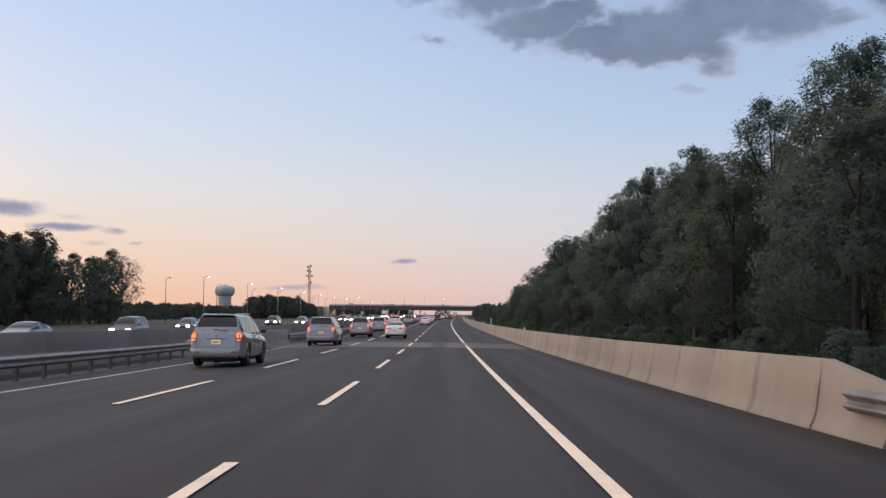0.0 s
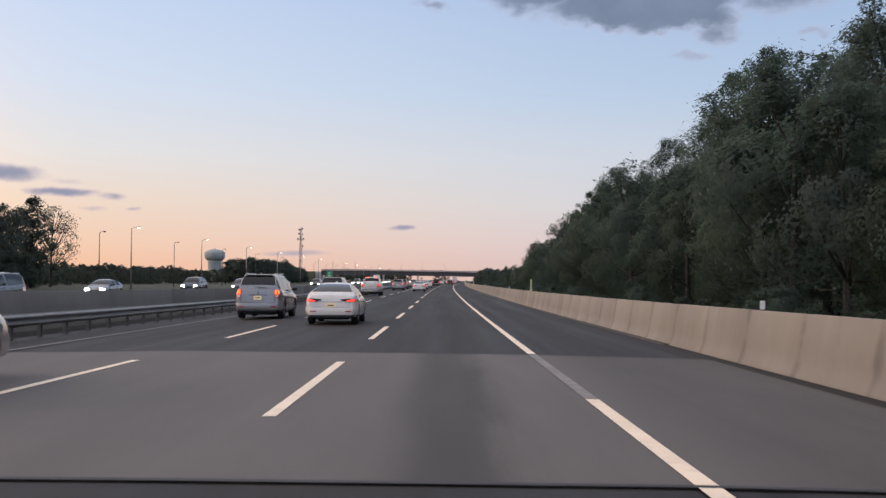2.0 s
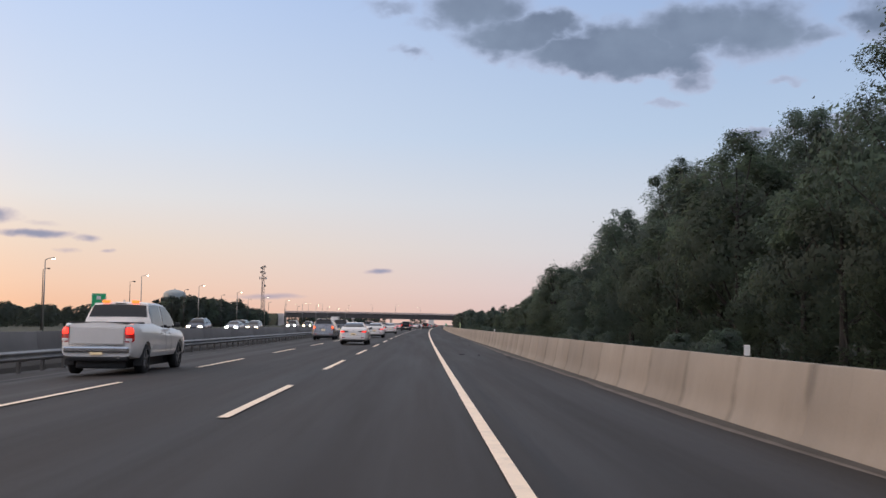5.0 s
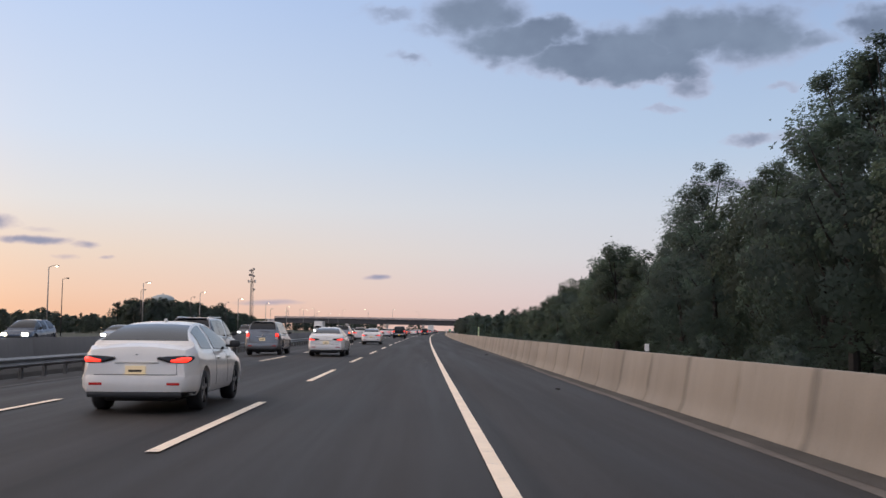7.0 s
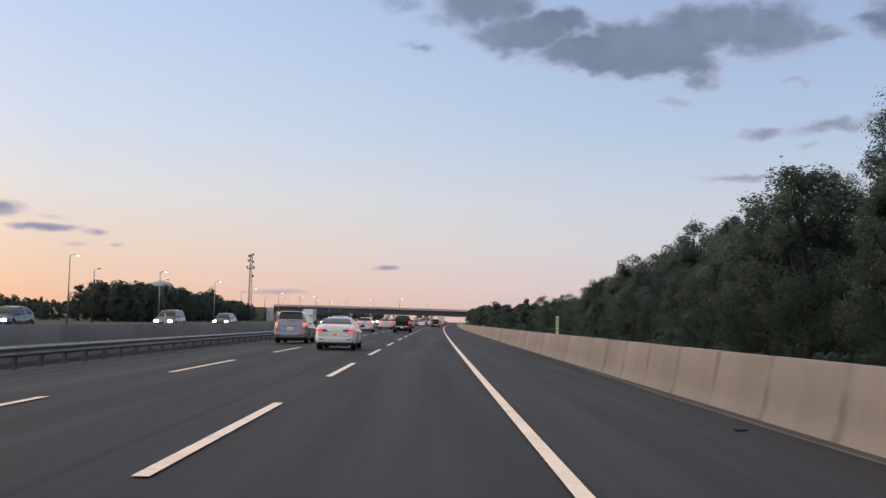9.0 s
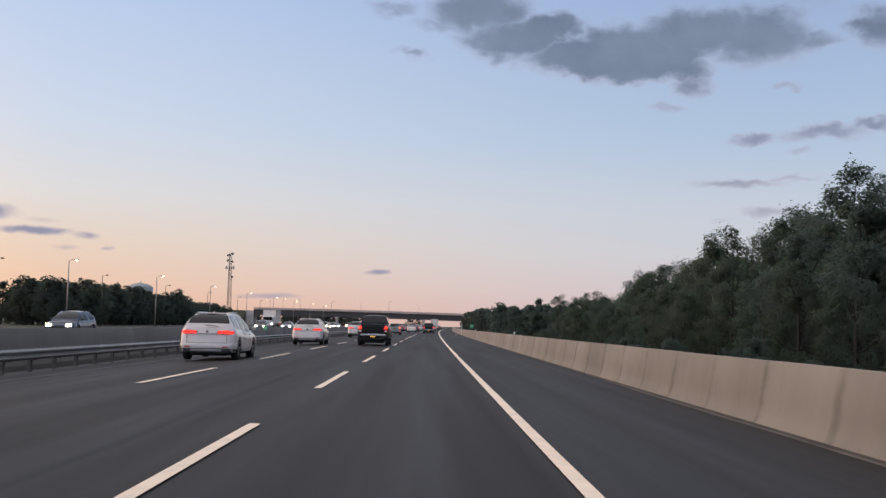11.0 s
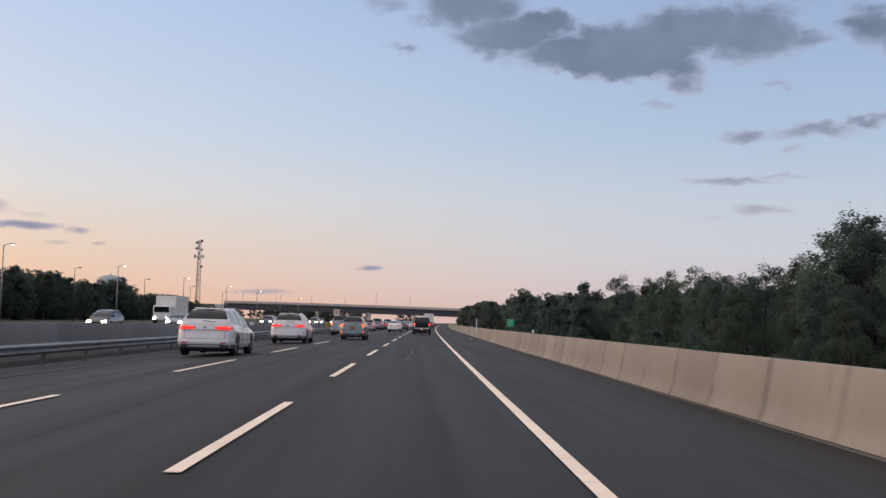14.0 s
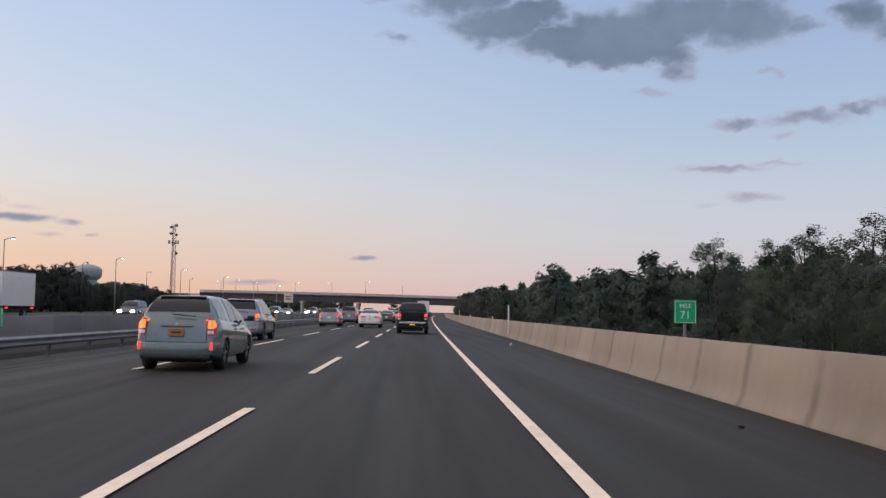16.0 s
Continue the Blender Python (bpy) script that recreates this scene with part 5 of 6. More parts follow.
    if roof_rails:
        for sgn in (1, -1):
            part("roof_rail", add_tube(tube((sgn * rw * 0.90, rb + 0.15, zr), (sgn * rw * 0.90, rf - 0.1, zr), 0.02, None, 8), (sgn * rw * 0.90, rb + 0.15, zr - 0.05), (sgn * rw * 0.90, rb + 0.17, zr), 0.02, None, 8), CHROME, o)
    # nose
    yn = L / 2
    for sgn in (1, -1):
        part("headlight", box((0.36, 0.16, 0.16), (sgn * W * 0.66, yn - 0.08, s["belt"][-1][1] + 0.04), 0.04, Matrix.Rotation(-sgn * 0.3, 4, "Z")), head or CHROME, o, "lit headlight" if head else "")
    part("grille", box((W * 0.9, 0.06, 0.18), (0, yn - 0.02, low + 0.30), 0.02), TRIM, o)
    part("front_bumper", box((W * 1.66, 0.16, 0.16), (0, yn - 0.08, low + 0.10), 0.05), paint, o)
    if shape is TRUCK:
        part("tailgate_panel", box((W * 1.36, 0.02, 0.42), (0, yr - 0.004, 1.02), 0.02), paint, o)
        part("bed_cover", box((W * 1.5, 1.55, 0.03), (0, -1.95, 1.365), 0.01), TRIM, o)
        for sgn in (1, -1):
            part("mud_flap", box((0.24, 0.02, 0.26), (sgn * (W - 0.12), s["axles"][0] - 0.48, 0.38), 0.005), TRIM, o)
    return o


def on_lane(x, y, back=False):
    p = at_road(x, y)
    slope = math.degrees(math.atan2(rz(y + 2) - rz(y - 2), 4.0))
    m = pose(p.x, p.y, p.z + 0.005, slope, 0, -math.degrees(math.atan2(rx(y + 3) - rx(y - 3), 6.0)))
    return m @ pose(0, 0, 0, 0, 0, 180) if back else m


LANE_A, LANE_B, LANE_C = -1.83, -5.49, -9.15
suv = vehicle("car", "silver sport utility vehicle with orange tail lights and tinted rear window", "car", SUV, SILVER, on_lane(LANE_C, 37.2), "silver utility cars", tail="tall", tail_mat=TAIL_AMBER, plate=PLATE, roof_rails=True)
for y in (66.6, 96.4, 123.6, 219.3, 287.0, 444.5):
    copy_thing(suv, on_lane(LANE_C, y))
pick = vehicle("pickup_truck", "pale pickup truck with amber roof lamps and lit tail lights", "pickup truck", TRUCK, WHITE, on_lane(LANE_C, 160.0), tail="tall", tail_mat=TAIL_ON, plate=PLATE)
for sx in (-0.5, 0.5):
    part("roof_lamp", box((0.20, 0.10, 0.07), (sx * 0.8, -0.86, 1.945), 0.02), TAIL_AMBER, pick, "lit amber roof lamp")
sedan = vehicle("car", "white four-door saloon with lit red tail lights", "car", SEDAN, WHITE, on_lane(LANE_B - 0.14, 90.6), "white saloons", tail="slim", plate=PLATE)
for x, y in ((LANE_B + 0.3, 198.2), (LANE_B, 232.4), (LANE_B, 274.8)):
    copy_thing(sedan, on_lane(x, y))
crossover = vehicle("car", "white crossover car with wide red tail lights and dark lower bumper", "car", CROSS, PEARL, on_lane(LANE_C, 344.4), "white crossovers", tail="bar", plate=None, roof_rails=True)
for y in (315.0, 388.0, 409.5):
    copy_thing(crossover, on_lane(LANE_C, y))
black_truck = vehicle("pickup_truck", "black pickup truck with chrome bumper and yellow plate", "pickup truck", TRUCK, BLACKP, on_lane(-4.9, 344.0), tail="tall", tail_mat=TAIL_ON, plate=PLATE_ORANGE)
wagon = vehicle("car", "sage grey hatchback estate car with orange plate and tall tail lights", "car", WAGON, SAGE, on_lane(-6.43, 421.8), tail="tall", tail_mat=TAIL_AMBER, plate=PLATE_DULL)

# traffic further ahead, braking
AHEAD = [("car", "dark grey saloon braking with red tail lights", SEDAN, DARKRED, LANE_C, 522, "slim"), ("car", "pale silver saloon with lit red tail lights", SEDAN, SILVER, LANE_C, 534, "slim"),
         ("car", "mid grey utility car with lit tail lights", SUV, GREYP, LANE_C, 236, "tall"), ("car", "white saloon braking in dense traffic", SEDAN, WHITE, LANE_B, 481, "slim"),
         ("car", "silver minivan-like estate with lit tail lights", WAGON, SILVER, LANE_C, 486, "tall")]
protos = []
for nm, lb, sh, pt, x, y, tl in AHEAD:
    protos.append(vehicle(nm, lb, "car", sh, pt, on_lane(x, y), "cars in the traffic ahead", tail=tl, plate=PLATE))
FAR = [(LANE_C, 544, 2), (LANE_C, 508, 2), (LANE_B, 516, 0), (LANE_C, 558, 1), (LANE_B, 548, 3), (LANE_A, 566, 4), (LANE_C, 572, 0), (LANE_B, 588, 1), (LANE_C, 606, 3), (LANE_B, 622, 2), (LANE_A, 632, 3), (LANE_C, 640, 4),
       (LANE_B, 658, 0), (LANE_C, 676, 2), (LANE_B, 694, 1), (LANE_A, 706, 2), (LANE_C, 712, 3), (LANE_B, 730, 4), (LANE_A, 764, 0), (LANE_C, 752, 1), (LANE_B, 776, 2)]
for x, y, k in FAR:
    copy_thing(protos[k], on_lane(x, y))
tagged(copy_thing(black_truck, on_lane(LANE_A - 0.1, 464.3)), "black pickup truck ahead in the lane beside the shoulder")


def box_truck(label, paint, at, group="", lit=None):
    o = thing("box_truck", label, "truck", group, at=at)
    part("cargo_box", box((2.4, 6.2, 2.5), (0, -1.0, 2.35), 0.04), paint, o)
    part("roof_rim", box((2.44, 6.24, 0.06), (0, -1.0, 3.6), 0.02), GALV, o)
    cab = part("cab", box((2.1, 1.7, 1.75), (0, 3.05, 1.55), 0.18), paint, o)
    quad_panel("windscreen", [(0.9, 3.91, 1.6), (-0.9, 3.91, 1.6), (-0.85, 3.91, 2.25), (0.85, 3.91, 2.25)], TINT, cab, 0.01, 0.03)
    part("chassis", box((0.9, 7.6, 0.24), (0, 0, 0.75), 0.02), TRIM, o)
    part("rear_door_frame", box((2.3, 0.05, 2.3), (0, -4.12, 2.35), 0.02), paint, o)
    part("rear_bumper", box((2.3, 0.15, 0.2), (0, -4.0, 0.7), 0.03), TRIM, o)
    for sgn in (1, -1):
        part("tail_light", box((0.2, 0.06, 0.12), (sgn * 0.98, -4.12, 0.95), 0.02), TAIL_ON, o)
        part("headlight", box((0.3, 0.1, 0.2), (sgn * 0.8, 3.9, 0.9), 0.04), lit or CHROME, o)
        for y in (-2.4, 2.9):
            wheel(o, sgn * 1.0, y, 0.44, 0.28, sgn)
    return o


box_truck("white box truck far ahead in the traffic", WHITE, on_lane(LANE_A, 610))
box_truck("white box truck with an unlit cargo box", WHITE, on_lane(LANE_B, 812))

# oncoming traffic beyond the median
oncoming = [vehicle("car", "oncoming mid grey saloon with headlights on", "car", SEDAN, GREYP, on_lane(-27.5, 64, True), "oncoming cars", tail_mat=TAIL_DIM, head=HEAD_ON),
            vehicle("car", "oncoming dark grey utility car with headlights on", "car", SUV, DARKRED, on_lane(-25.0, 106, True), "oncoming cars", tail="tall", tail_mat=TAIL_DIM, head=HEAD_ON),
            vehicle("car", "oncoming dark crossover with warm headlights on", "car", CROSS, BLUEP, on_lane(-29.0, 165, True), "oncoming cars", tail_mat=TAIL_DIM, head=HEAD_WARM),
            vehicle("car", "oncoming dark estate car with warm headlights on", "car", WAGON, DARKRED, on_lane(-26.0, 176, True), "oncoming cars", tail="tall", tail_mat=TAIL_DIM, head=HEAD_WARM)]
BACK = [(-26, 80, 1), (-31.5, 120, 3), (-28.5, 134, 0), (-29, 226, 0), (-26, 246, 2), (-25, 262, 0), (-25.5, 280, 3), (-31, 300, 2), (-25.5, 322, 1), (-25.5, 346, 2), (-27, 432, 3), (-26, 452, 0),
        (-30, 500, 1), (-26, 508, 2), (-25, 526, 0), (-28, 545, 3), (-25, 560, 2), (-27, 588, 0), (-25, 612, 1), (-29, 640, 0), (-25, 668, 2), (-28, 700, 3), (-25, 735, 0), (-29, 770, 2)]
for x, y, k in BACK:
    copy_thing(oncoming[k], on_lane(x, y, True))
box_truck("oncoming white box truck with headlights on", WHITE, on_lane(-32.5, 474, True), "oncoming cars", HEAD_ON)


# ---------------------------------------------------------------- trees
def leaf_cloud(rng, centres, radii, per, size, squash=0.88, corners=4):
    """Corners and shading normals of many small leaves gathered in clumps."""
    cen = np.asarray(centres, float)
    c = np.repeat(cen, per, axis=0)
    rr = np.repeat(np.asarray(radii, float), per)
    n = len(c)
    d = rng.normal(size=(n, 3))
    d /= np.linalg.norm(d, axis=1)[:, None]
    reach = rng.uniform(0.3, 1.0, n) ** 0.5 * np.where(rng.uniform(size=n) < 0.16, rng.uniform(1.0, 1.75, n), 1.0)
    p = c + d * (rr * reach)[:, None] * np.array([1, 1, squash])
    mid = cen.mean(axis=0) * np.array([1, 1, 0.85])
    out = p - mid
    out /= np.linalg.norm(out, axis=1)[:, None] + 1e-6
    nm = d * 0.22 + out * 1.0 + rng.normal(size=(n, 3)) * 0.10 + np.array([0, 0, 0.08])
    nm /= np.linalg.norm(nm, axis=1)[:, None]
    g = nm + rng.normal(size=(n, 3)) * 0.3
    g /= np.linalg.norm(g, axis=1)[:, None]
    a = np.cross(g, rng.normal(size=(n, 3)))
    a /= np.linalg.norm(a, axis=1)[:, None] + 1e-6
    b = np.cross(g, a)
    s = size * rng.uniform(0.5, 1.3, n)[:, None]
    if corners == 3:
        return np.stack([p - a * s * 0.95, p + a * s * 0.65 - b * s * 0.72, p + a * s * 0.65 + b * s * 0.72], axis=1), nm
    v = np.empty((n, 4, 3))
    v[:, 0], v[:, 1], v[:, 2], v[:, 3] = p - a * s, p - b * s * 0.58 + a * s * 0.1, p + a * s, p + b * s * 0.58 + a * s * 0.1
    return v, nm


def leaf_mesh(name, v, nm, mat):
    """One mesh of leaves, a few corners each, with soft shading normals."""
    k, q = len(v), v.shape[1]
    me = bpy.data.meshes.new(name)
    me.vertices.add(q * k), me.loops.add(q * k), me.polygons.add(k)
    me.vertices.foreach_set("co", np.asarray(v, np.float32).ravel())
    me.loops.foreach_set("vertex_index", np.arange(q * k, dtype=np.int32))
    me.polygons.foreach_set("loop_start", np.arange(0, q * k, q, dtype=np.int32))
    me.update(calc_edges=True)
    me.normals_split_custom_set_from_vertices(np.repeat(nm, q, axis=0).astype(np.float32))
    me.materials.append(mat)
    return me


CROWN = {}


def bm_sticks(knots, cs, r0):
    """Trunk as a few slim four-sided faces, for trees that are joined into a belt."""
    k0, k1 = knots[0], knots[-1]
    return np.array([[[k0.x - r0, k0.y, -0.3], [k0.x + r0, k0.y, -0.3], [k1.x + r0 * 0.3, k1.y, k1.z], [k1.x - r0 * 0.3, k1.y, k1.z]]])


def make_tree(seed, h, r, base, clumps, per, size, mat, label, name="tree", lean=0.0, open_crown=False, category="tree", corners=3, limb_step=0):
    """A broadleaf tree: tapered trunk, limbs that reach the clumps, and a crown of leaf clumps with gaps."""
    rng = np.random.default_rng(seed)
    o = thing(name, label, category, "")
    bm = bmesh.new()
    bend = rng.uniform(-0.04, 0.04, 2) * h
    knots = [Vector((bend[0] * t * t + lean * t, bend[1] * t * t, h * 0.86 * t)) for t in (0, 0.25, 0.5, 0.75, 1.0)]
    r0 = 0.016 * h + 0.06
    for i in range(4):
        add_tube(bm, knots[i], knots[i + 1], r0 * (1 - 0.23 * i), r0 * (1 - 0.23 * (i + 1)), 8)
    cs, rs = [], []
    lobes = [(rng.uniform(0, 2 * math.pi), rng.uniform(0.75, 1.2)) for _ in range(5)]
    for i in range(clumps):
        t = rng.uniform(0, 1) ** 0.85
        z = base * h + (1 - base) * h * t * 0.98
        prof = math.sin(math.pi * min(1.0, 0.16 + 0.80 * t)) ** 0.75
        a = rng.uniform(0, 2 * math.pi)
        lob = 1.0 + 0.28 * sum(k * math.cos(a - b) for b, k in lobes) / 3
        d = r * prof * lob * math.sqrt(rng.uniform(0.12, 1.0))
        cs.append((d * math.cos(a) + bend[0] * t, d * math.sin(a) + bend[1] * t, z))
        rs.append(rng.uniform(0.13, 0.26) * r * (0.75 + 0.5 * prof))
    for i in range(0, len(cs), limb_step or (5 if not open_crown else 3)):
        c = Vector(cs[i])
        k = knots[min(4, max(1, int(c.z / (h * 0.86) * 4 - 0.6)))]
        mid = (k + c) / 2 + Vector((0, 0, -0.03 * h))
        add_tube(bm, k, mid, r0 * 0.32, r0 * 0.2, 5), add_tube(bm, mid, c, r0 * 0.2, r0 * 0.06, 5)
    part("trunk", bm, BARK, o)
    v, nm = leaf_cloud(rng, cs, rs, per, size, corners=corners)
    CROWN[o.name] = (v, nm, bm_sticks(knots, cs, r0))
    piece("crown", leaf_mesh("crown", v, nm, mat), None, o)
    return o


def woods():
    rng = random.Random(11)
    big = [make_tree(s, 22.0, 5.4, 0.10, 104, 300, 0.128, LEAF if s % 3 else LEAF_LIGHT, "tall dark green broadleaf tree at the edge of the woods") for s in range(1, 6)]
    tall = [make_tree(20 + s, 24.0, 4.2, 0.20, 80, 240, 0.135, LEAF, "tall slender broadleaf tree with an open ragged crown", open_crown=True) for s in range(3)]
    mid = [make_tree(40 + s, 11.0, 3.6, 0.04, 62, 220, 0.112, LEAF if s % 2 else LEAF_LIGHT, "mid-sized green tree in the woods beside the barrier") for s in range(4)]
    bush = [make_tree(60 + s, 4.0, 2.4, 0.02, 30, 96, 0.115, LEAF_LIGHT if s % 2 else LEAF, "dense green shrub behind the concrete barrier", "shrub", category="shrub") for s in range(3)]
    stand = [make_tree(140 + s, 22.0, 5.4, 0.14, 84, 44, 0.36, LEAF_FAR, "tall dusky tree beyond the oncoming lanes", open_crown=s > 1) for s in range(4)]
    bare = [make_tree(176, 20.0, 5.6, 0.26, 90, 34, 0.22, LEAF_FAR, "half-bare spreading tree with thin dark branches", open_crown=True, limb_step=2)]
    back = [make_tree(100 + s, 22.0, 5.8, 0.15, 60, 40, 0.44, LEAF, "background tree") for s in range(3)]
    low = [make_tree(120 + s, 11.0, 4.0, 0.04, 42, 50, 0.27, LEAF, "background tree") for s in range(3)]
    far = [make_tree(80 + s, 12.0, 4.2, 0.04, 44, 40, 0.42, LEAF_FAR, "background tree") for s in range(4)]
    deep = [make_tree(160 + s, 12.0, 4.6, 0.05, 30, 16, 0.95, LEAF_FAR, "background tree") for s in range(3)]
    used = set()

    def spot(x, y, s):
        ground = rz(y) * (1 if -60 < x < 40 else 0.3) - 0.42 - min(0.7, max(0.0, (x - 5) * 0.12)) - (0.1 if x < -19.7 else 0.0)
        shift = rx(y) if x > -60 else 0.25 * rx(y)
        return Matrix.Translation((x + shift, y, ground - 0.05)) @ Matrix.Rotation(rng.uniform(0, 6.28), 4, "Z") @ Matrix.Diagonal((s * rng.uniform(0.92, 1.1), s * rng.uniform(0.92, 1.1), s, 1))

    def plant(pool, x, y, s, group):
        o, m = rng.choice(pool), spot(x, y, s)
        if o.name not in used:
            used.add(o.name)
            o.matrix_basis = m
            return tagged(o, group=group)
        return tagged(copy_thing(o, m), group=group)
    joined = {}

    def join(belt, pool, x, y, s):
        o, m = rng.choice(pool), np.array(spot(x, y, s))
        v, nm, st = CROWN[o.name]
        keep = joined.setdefault(belt, ([], [], []))
        keep[0].append(v @ m[:3, :3].T + m[:3, 3])
        w = nm @ m[:3, :3].T
        keep[1].append(w / np.linalg.norm(w, axis=1)[:, None])
        keep[2].append(st @ m[:3, :3].T + m[:3, 3])
    YS = [0, 60, 90, 110, 130, 150, 165, 180, 200, 212, 222, 232, 240, 246, 252, 258, 270, 282, 291, 299, 306, 316, 327, 345, 362, 372, 382, 388, 399, 402, 410, 423, 432, 450, 464, 480, 491, 505, 514, 529, 545, 563, 600, 660, 722, 2000]
    HS = [21, 21, 21.4, 22.4, 23.2, 23.2, 22.4, 21.8, 20.2, 19.2, 20.4, 22.6, 22.6, 20.5, 16.8, 15.6, 16.4, 19, 19, 15.6, 15.2, 14.2, 13.2, 12.7, 12.9, 11.8, 11.4, 11.3, 9.6, 8.6, 10.2, 10.3, 9.2, 8.6, 8.4, 9.3, 8.6, 10.5, 10.2, 7.6, 9.5, 10.6, 10.4, 11.2, 12, 12]

    def top(y):
        return float(np.interp(y, YS, HS))
    g = "woods beside the barrier"
    y = 32.0
    while y < 345:
        h = top(y) * rng.uniform(0.93, 1.06)
        pool = tall if (rng.random() < 0.22 or 230 < y < 244) else big
        plant(pool, rng.uniform(27, 33), y, h / (24.0 if pool is tall else 22.0), g)
        y += rng.uniform(4.4, 6.4)
    for y, h, x in ((234, 23.0, 28.0), (238, 23.6, 29.5), (241.5, 23.0, 28.5), (288, 20.8, 29.0)):
        plant(tall, x, y, h / 24.0, g)
    y = 36.0
    while y < 350:
        join("right", back, rng.uniform(36, 44), y, top(y) * rng.uniform(0.82, 0.95) / 22.0)
        if rng.random() < 0.55:
            join("right", low, rng.uniform(24, 28), y, min(9.0, top(y) * 0.5) / 11.0)
        y += rng.uniform(5.0, 6.6)
    y = 28.0
    while y < 470:
        h = min(top(y) * (0.62 if y < 250 else 0.54), 12.0) * rng.uniform(0.72, 1.12)
        plant(mid, rng.uniform(18.5, 23.5), y, h / 11.0, g)
        y += rng.uniform(4.4, 6.0)
    y = 338.0
    while y < 640:
        h = top(y) * rng.uniform(0.84, 1.06) * float(np.interp(y, [340, 362, 392, 403, 412, 424, 440, 475, 520, 900], [0.92, 1.0, 1.0, 0.86, 0.98, 0.98, 0.82, 0.93, 0.86, 0.76]))
        if y < 500:
            plant(mid, rng.uniform(26, 31), y, h / 11.0, g)
        else:
            join("right", far, rng.uniform(20, 31), y, h / 12.0)
        join("right", far, rng.uniform(32, 38), y + 2, h / 12.0)
        join("right", far, rng.uniform(39, 48), y + 1, h / 12.0 * 1.1)
        y += rng.uniform(4.0, 5.6)
    y = 22.0
    while y < 520:
        plant(bush, rng.uniform(10.5, 15.5), y, rng.uniform(0.55, 1.05), "shrubs behind the barrier")
        y += rng.uniform(3.6, 5.4)
    # far belt on the right and beyond the overpass
    y = 500.0
    while y < 945:
        join("right", far, rng.uniform(14, 22), y, rng.uniform(5.0, 7.2) / 12.0 * float(np.interp(y, [600, 760, 940], [1.2, 1.6, 1.8])))
        if y > 555:
            join("right_far", far, rng.uniform(11, 17), y, rng.uniform(0.4, 0.55) * float(np.interp(y, [600, 760, 940], [1.15, 1.55, 1.8])))
        y += rng.uniform(3.6, 5.2)
    y = 610.0
    while y < 1500:
        join("right_far", far, rng.uniform(24, 36) + (y - 600) * 0.03, y, rng.uniform(0.55, 0.78))
        join("right_far", deep, rng.uniform(40, 56) + (y - 600) * 0.03, y, rng.uniform(0.7, 0.95))
        y += rng.uniform(7, 10)
    # left: a tall stand, a low belt, a wooded rise
    gl = "trees beyond the oncoming lanes"
    for k in range(39):
        y = 150 + 3.5 * k + rng.uniform(-2, 2)
        plant(stand, -90 - rng.uniform(0, 20), y, rng.uniform(0.88, 1.06) * (1.0 if y < 250 else 0.86), gl)
    y = 140.0
    while y < 285:
        join("left", low, -88 - rng.uniform(0, 10), y, rng.uniform(0.6, 1.0))
        join("left", back, -114 - rng.uniform(0, 12), y, rng.uniform(0.75, 0.95))
        y += rng.uniform(3.6, 5.0)
    plant(bare, -96.5, 299, 1.0, gl)
    plant(stand[2:], -93.5, 280, 0.9, gl)
    plant(stand[2:], -107.5, 726, 16.8 / 22.8, gl)
    y = 280.0
    while y < 560:
        join("left", far, -112 - rng.uniform(0, 16), y, rng.uniform(0.40, 0.62))
        join("left", far, -132 - rng.uniform(0, 20), y + 3, rng.uniform(0.45, 0.68))
        y += rng.uniform(4.0, 5.5)
    y = 522.0
    while y < 940:
        f = float(np.interp(y, [522, 560, 575, 588, 598, 610, 630, 650, 680, 705, 722, 730, 738, 770, 800, 830, 890, 940],
                            [13, 13, 12.6, 15.8, 15.8, 13.8, 15.4, 13.7, 13.7, 14.9, 15.4, 13.5, 11.3, 11.8, 12.2, 13, 12.8, 11]))
        x0 = -88 - (y - 522) * 0.085
        join("left", far, x0 - rng.uniform(0, 7), y, f * rng.uniform(0.66, 0.98) / 12.4)
        join("left", far, x0 - 8 - rng.uniform(0, 9), y + 4, f * rng.uniform(0.7, 1.0) / 12.4)
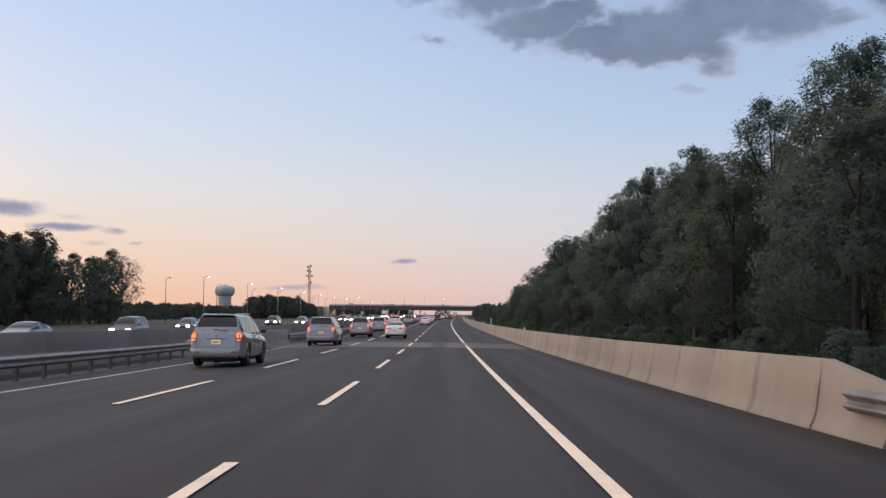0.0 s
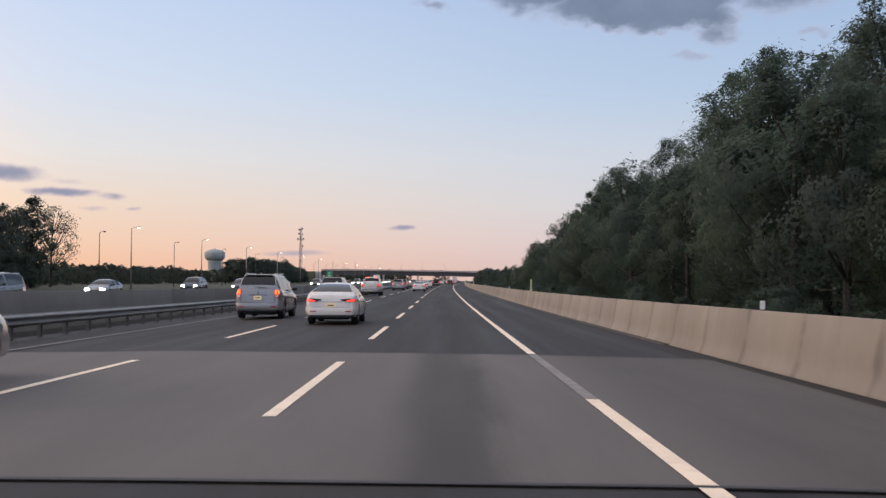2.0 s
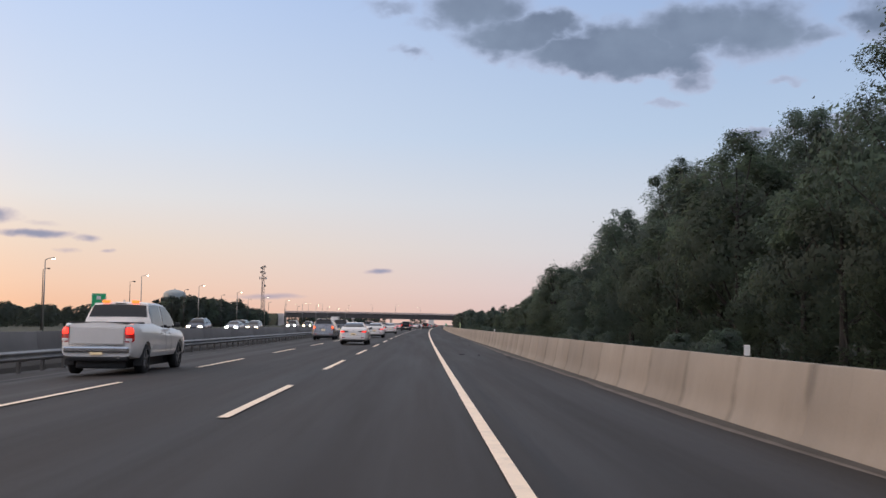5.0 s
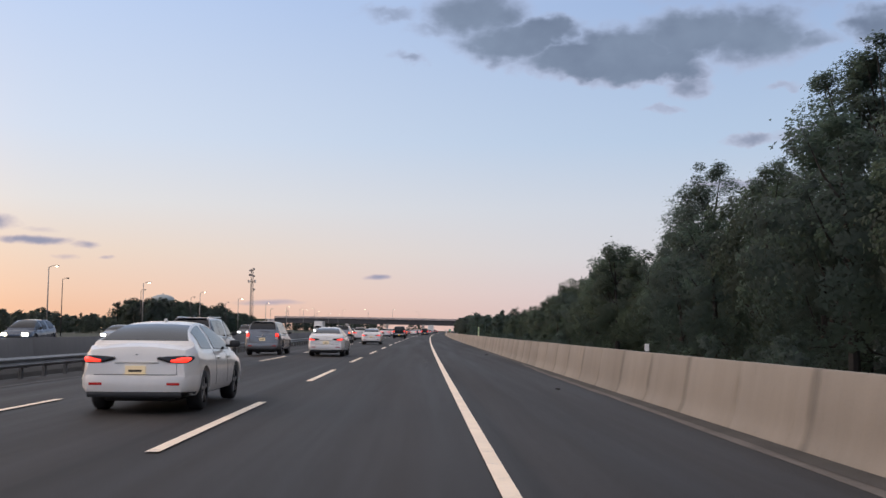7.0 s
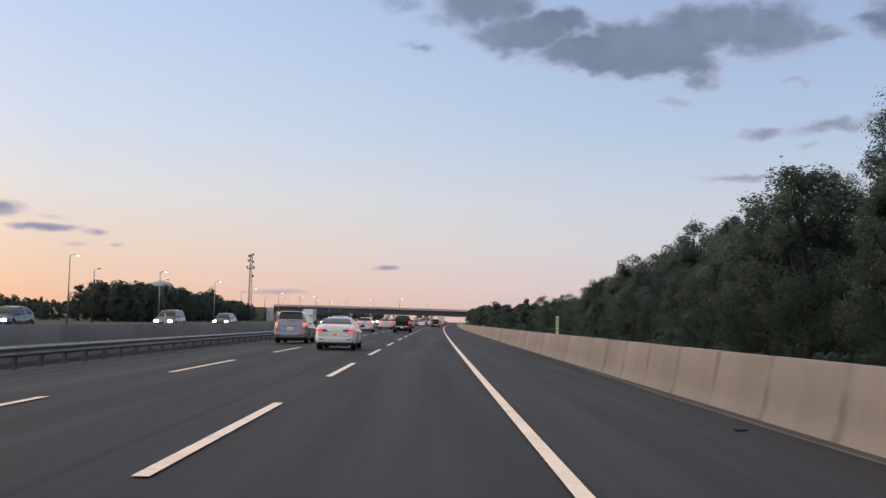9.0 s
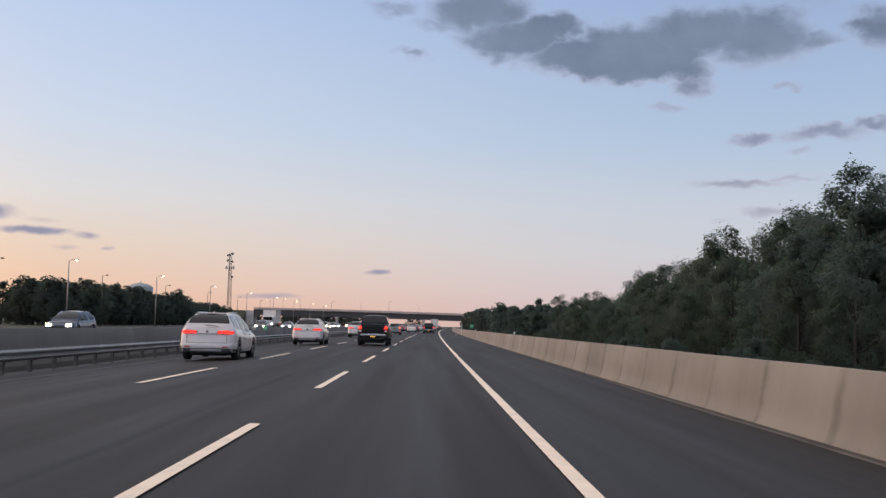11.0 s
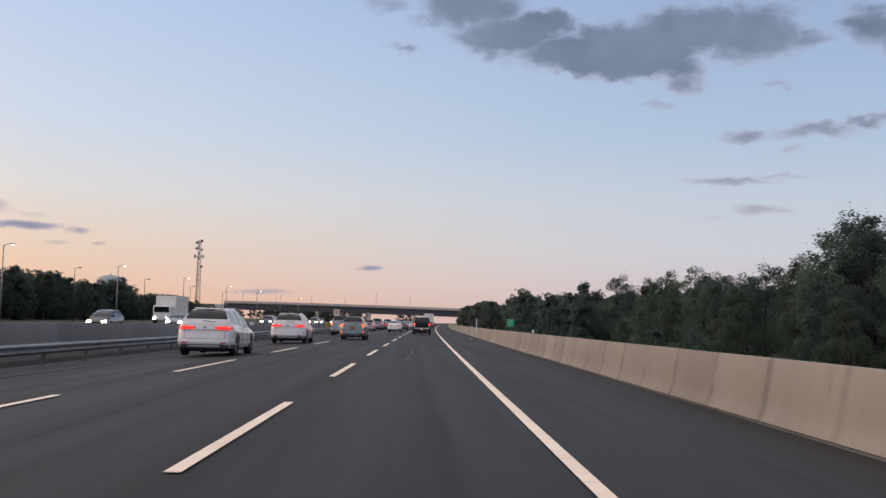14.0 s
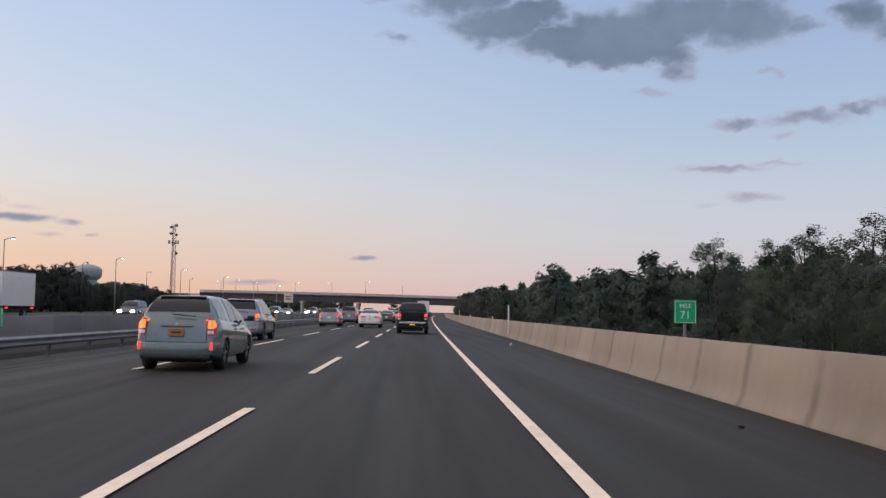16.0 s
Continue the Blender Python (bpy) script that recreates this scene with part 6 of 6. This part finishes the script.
        if rng.random() < 0.6:
            plant(stand, x0 + 1 - rng.uniform(0, 6), y, f * rng.uniform(0.72, 1.0) / 22.8, gl)
        if rng.random() < 0.25:
            plant(mid, x0 + 2 - rng.uniform(0, 4), y, f * rng.uniform(0.55, 0.8) / 11.4, gl)
        y += rng.uniform(3.4, 5.0)
    y = 300.0
    while y < 1500:
        join("left_far", deep, -190 - rng.uniform(0, 60), y, rng.uniform(0.6, 0.9))
        y += rng.uniform(7, 11)
    for k in range(64):
        if not 18 < k < 31:
            join("left_far", far, -160 + k * 6.5 + rng.uniform(-2, 2), 1520 + rng.uniform(0, 60), rng.uniform(1.2, 1.6))
    # the depth of the woods on both sides
    for k in range(300):
        y = rng.uniform(-60, 900)
        join("right_deep", deep, rng.uniform(48, 150), y, max(8.0, top(y) * 0.85) / 12.0 * rng.uniform(0.8, 1.0))
    for k in range(24):
        join("right_deep", deep, rng.uniform(14, 46), rng.uniform(-70, 18), rng.uniform(1.0, 1.6))
    for k in range(170):
        join("left_deep", deep, -128 - rng.uniform(0, 60), rng.uniform(-60, 900), rng.uniform(0.5, 0.75))
    for k in range(150):
        if not 36 < k < 67:
            join("left_deep", deep, -170 + 3.0 * k, 1380 + rng.uniform(0, 90), rng.uniform(0.75, 1.1))
    for belt, mat, lb in (("right_deep", LEAF, "deep dark woods behind the roadside trees"), ("left_deep", LEAF_FAR, "deep dusky woods beyond the oncoming lanes"), ("right", LEAF, "dense dark green woods behind the roadside trees"), ("right_far", LEAF_FAR, "distant dusky belt of woods along the road"),
                          ("left", LEAF_FAR, "dusky woods beyond the oncoming carriageway"), ("left_far", LEAF_FAR, "far dusky treeline on the horizon")):
        v, nm, st = (np.concatenate(q) for q in joined[belt])
        o = tagged(piece("woods", leaf_mesh("woods", v, nm, mat), None), lb, "woods", kind="stuff")
        piece("trunks", leaf_mesh("trunks", st, np.tile([-1.0, 0, 0], (len(st), 1)), BARK), None, o)
    for o in bare + big + tall + mid + bush + stand + back + low + far + deep:
        if o.name not in used:
            for c in list(o.children_recursive):
                bpy.data.objects.remove(c)
            bpy.data.objects.remove(o)


woods()
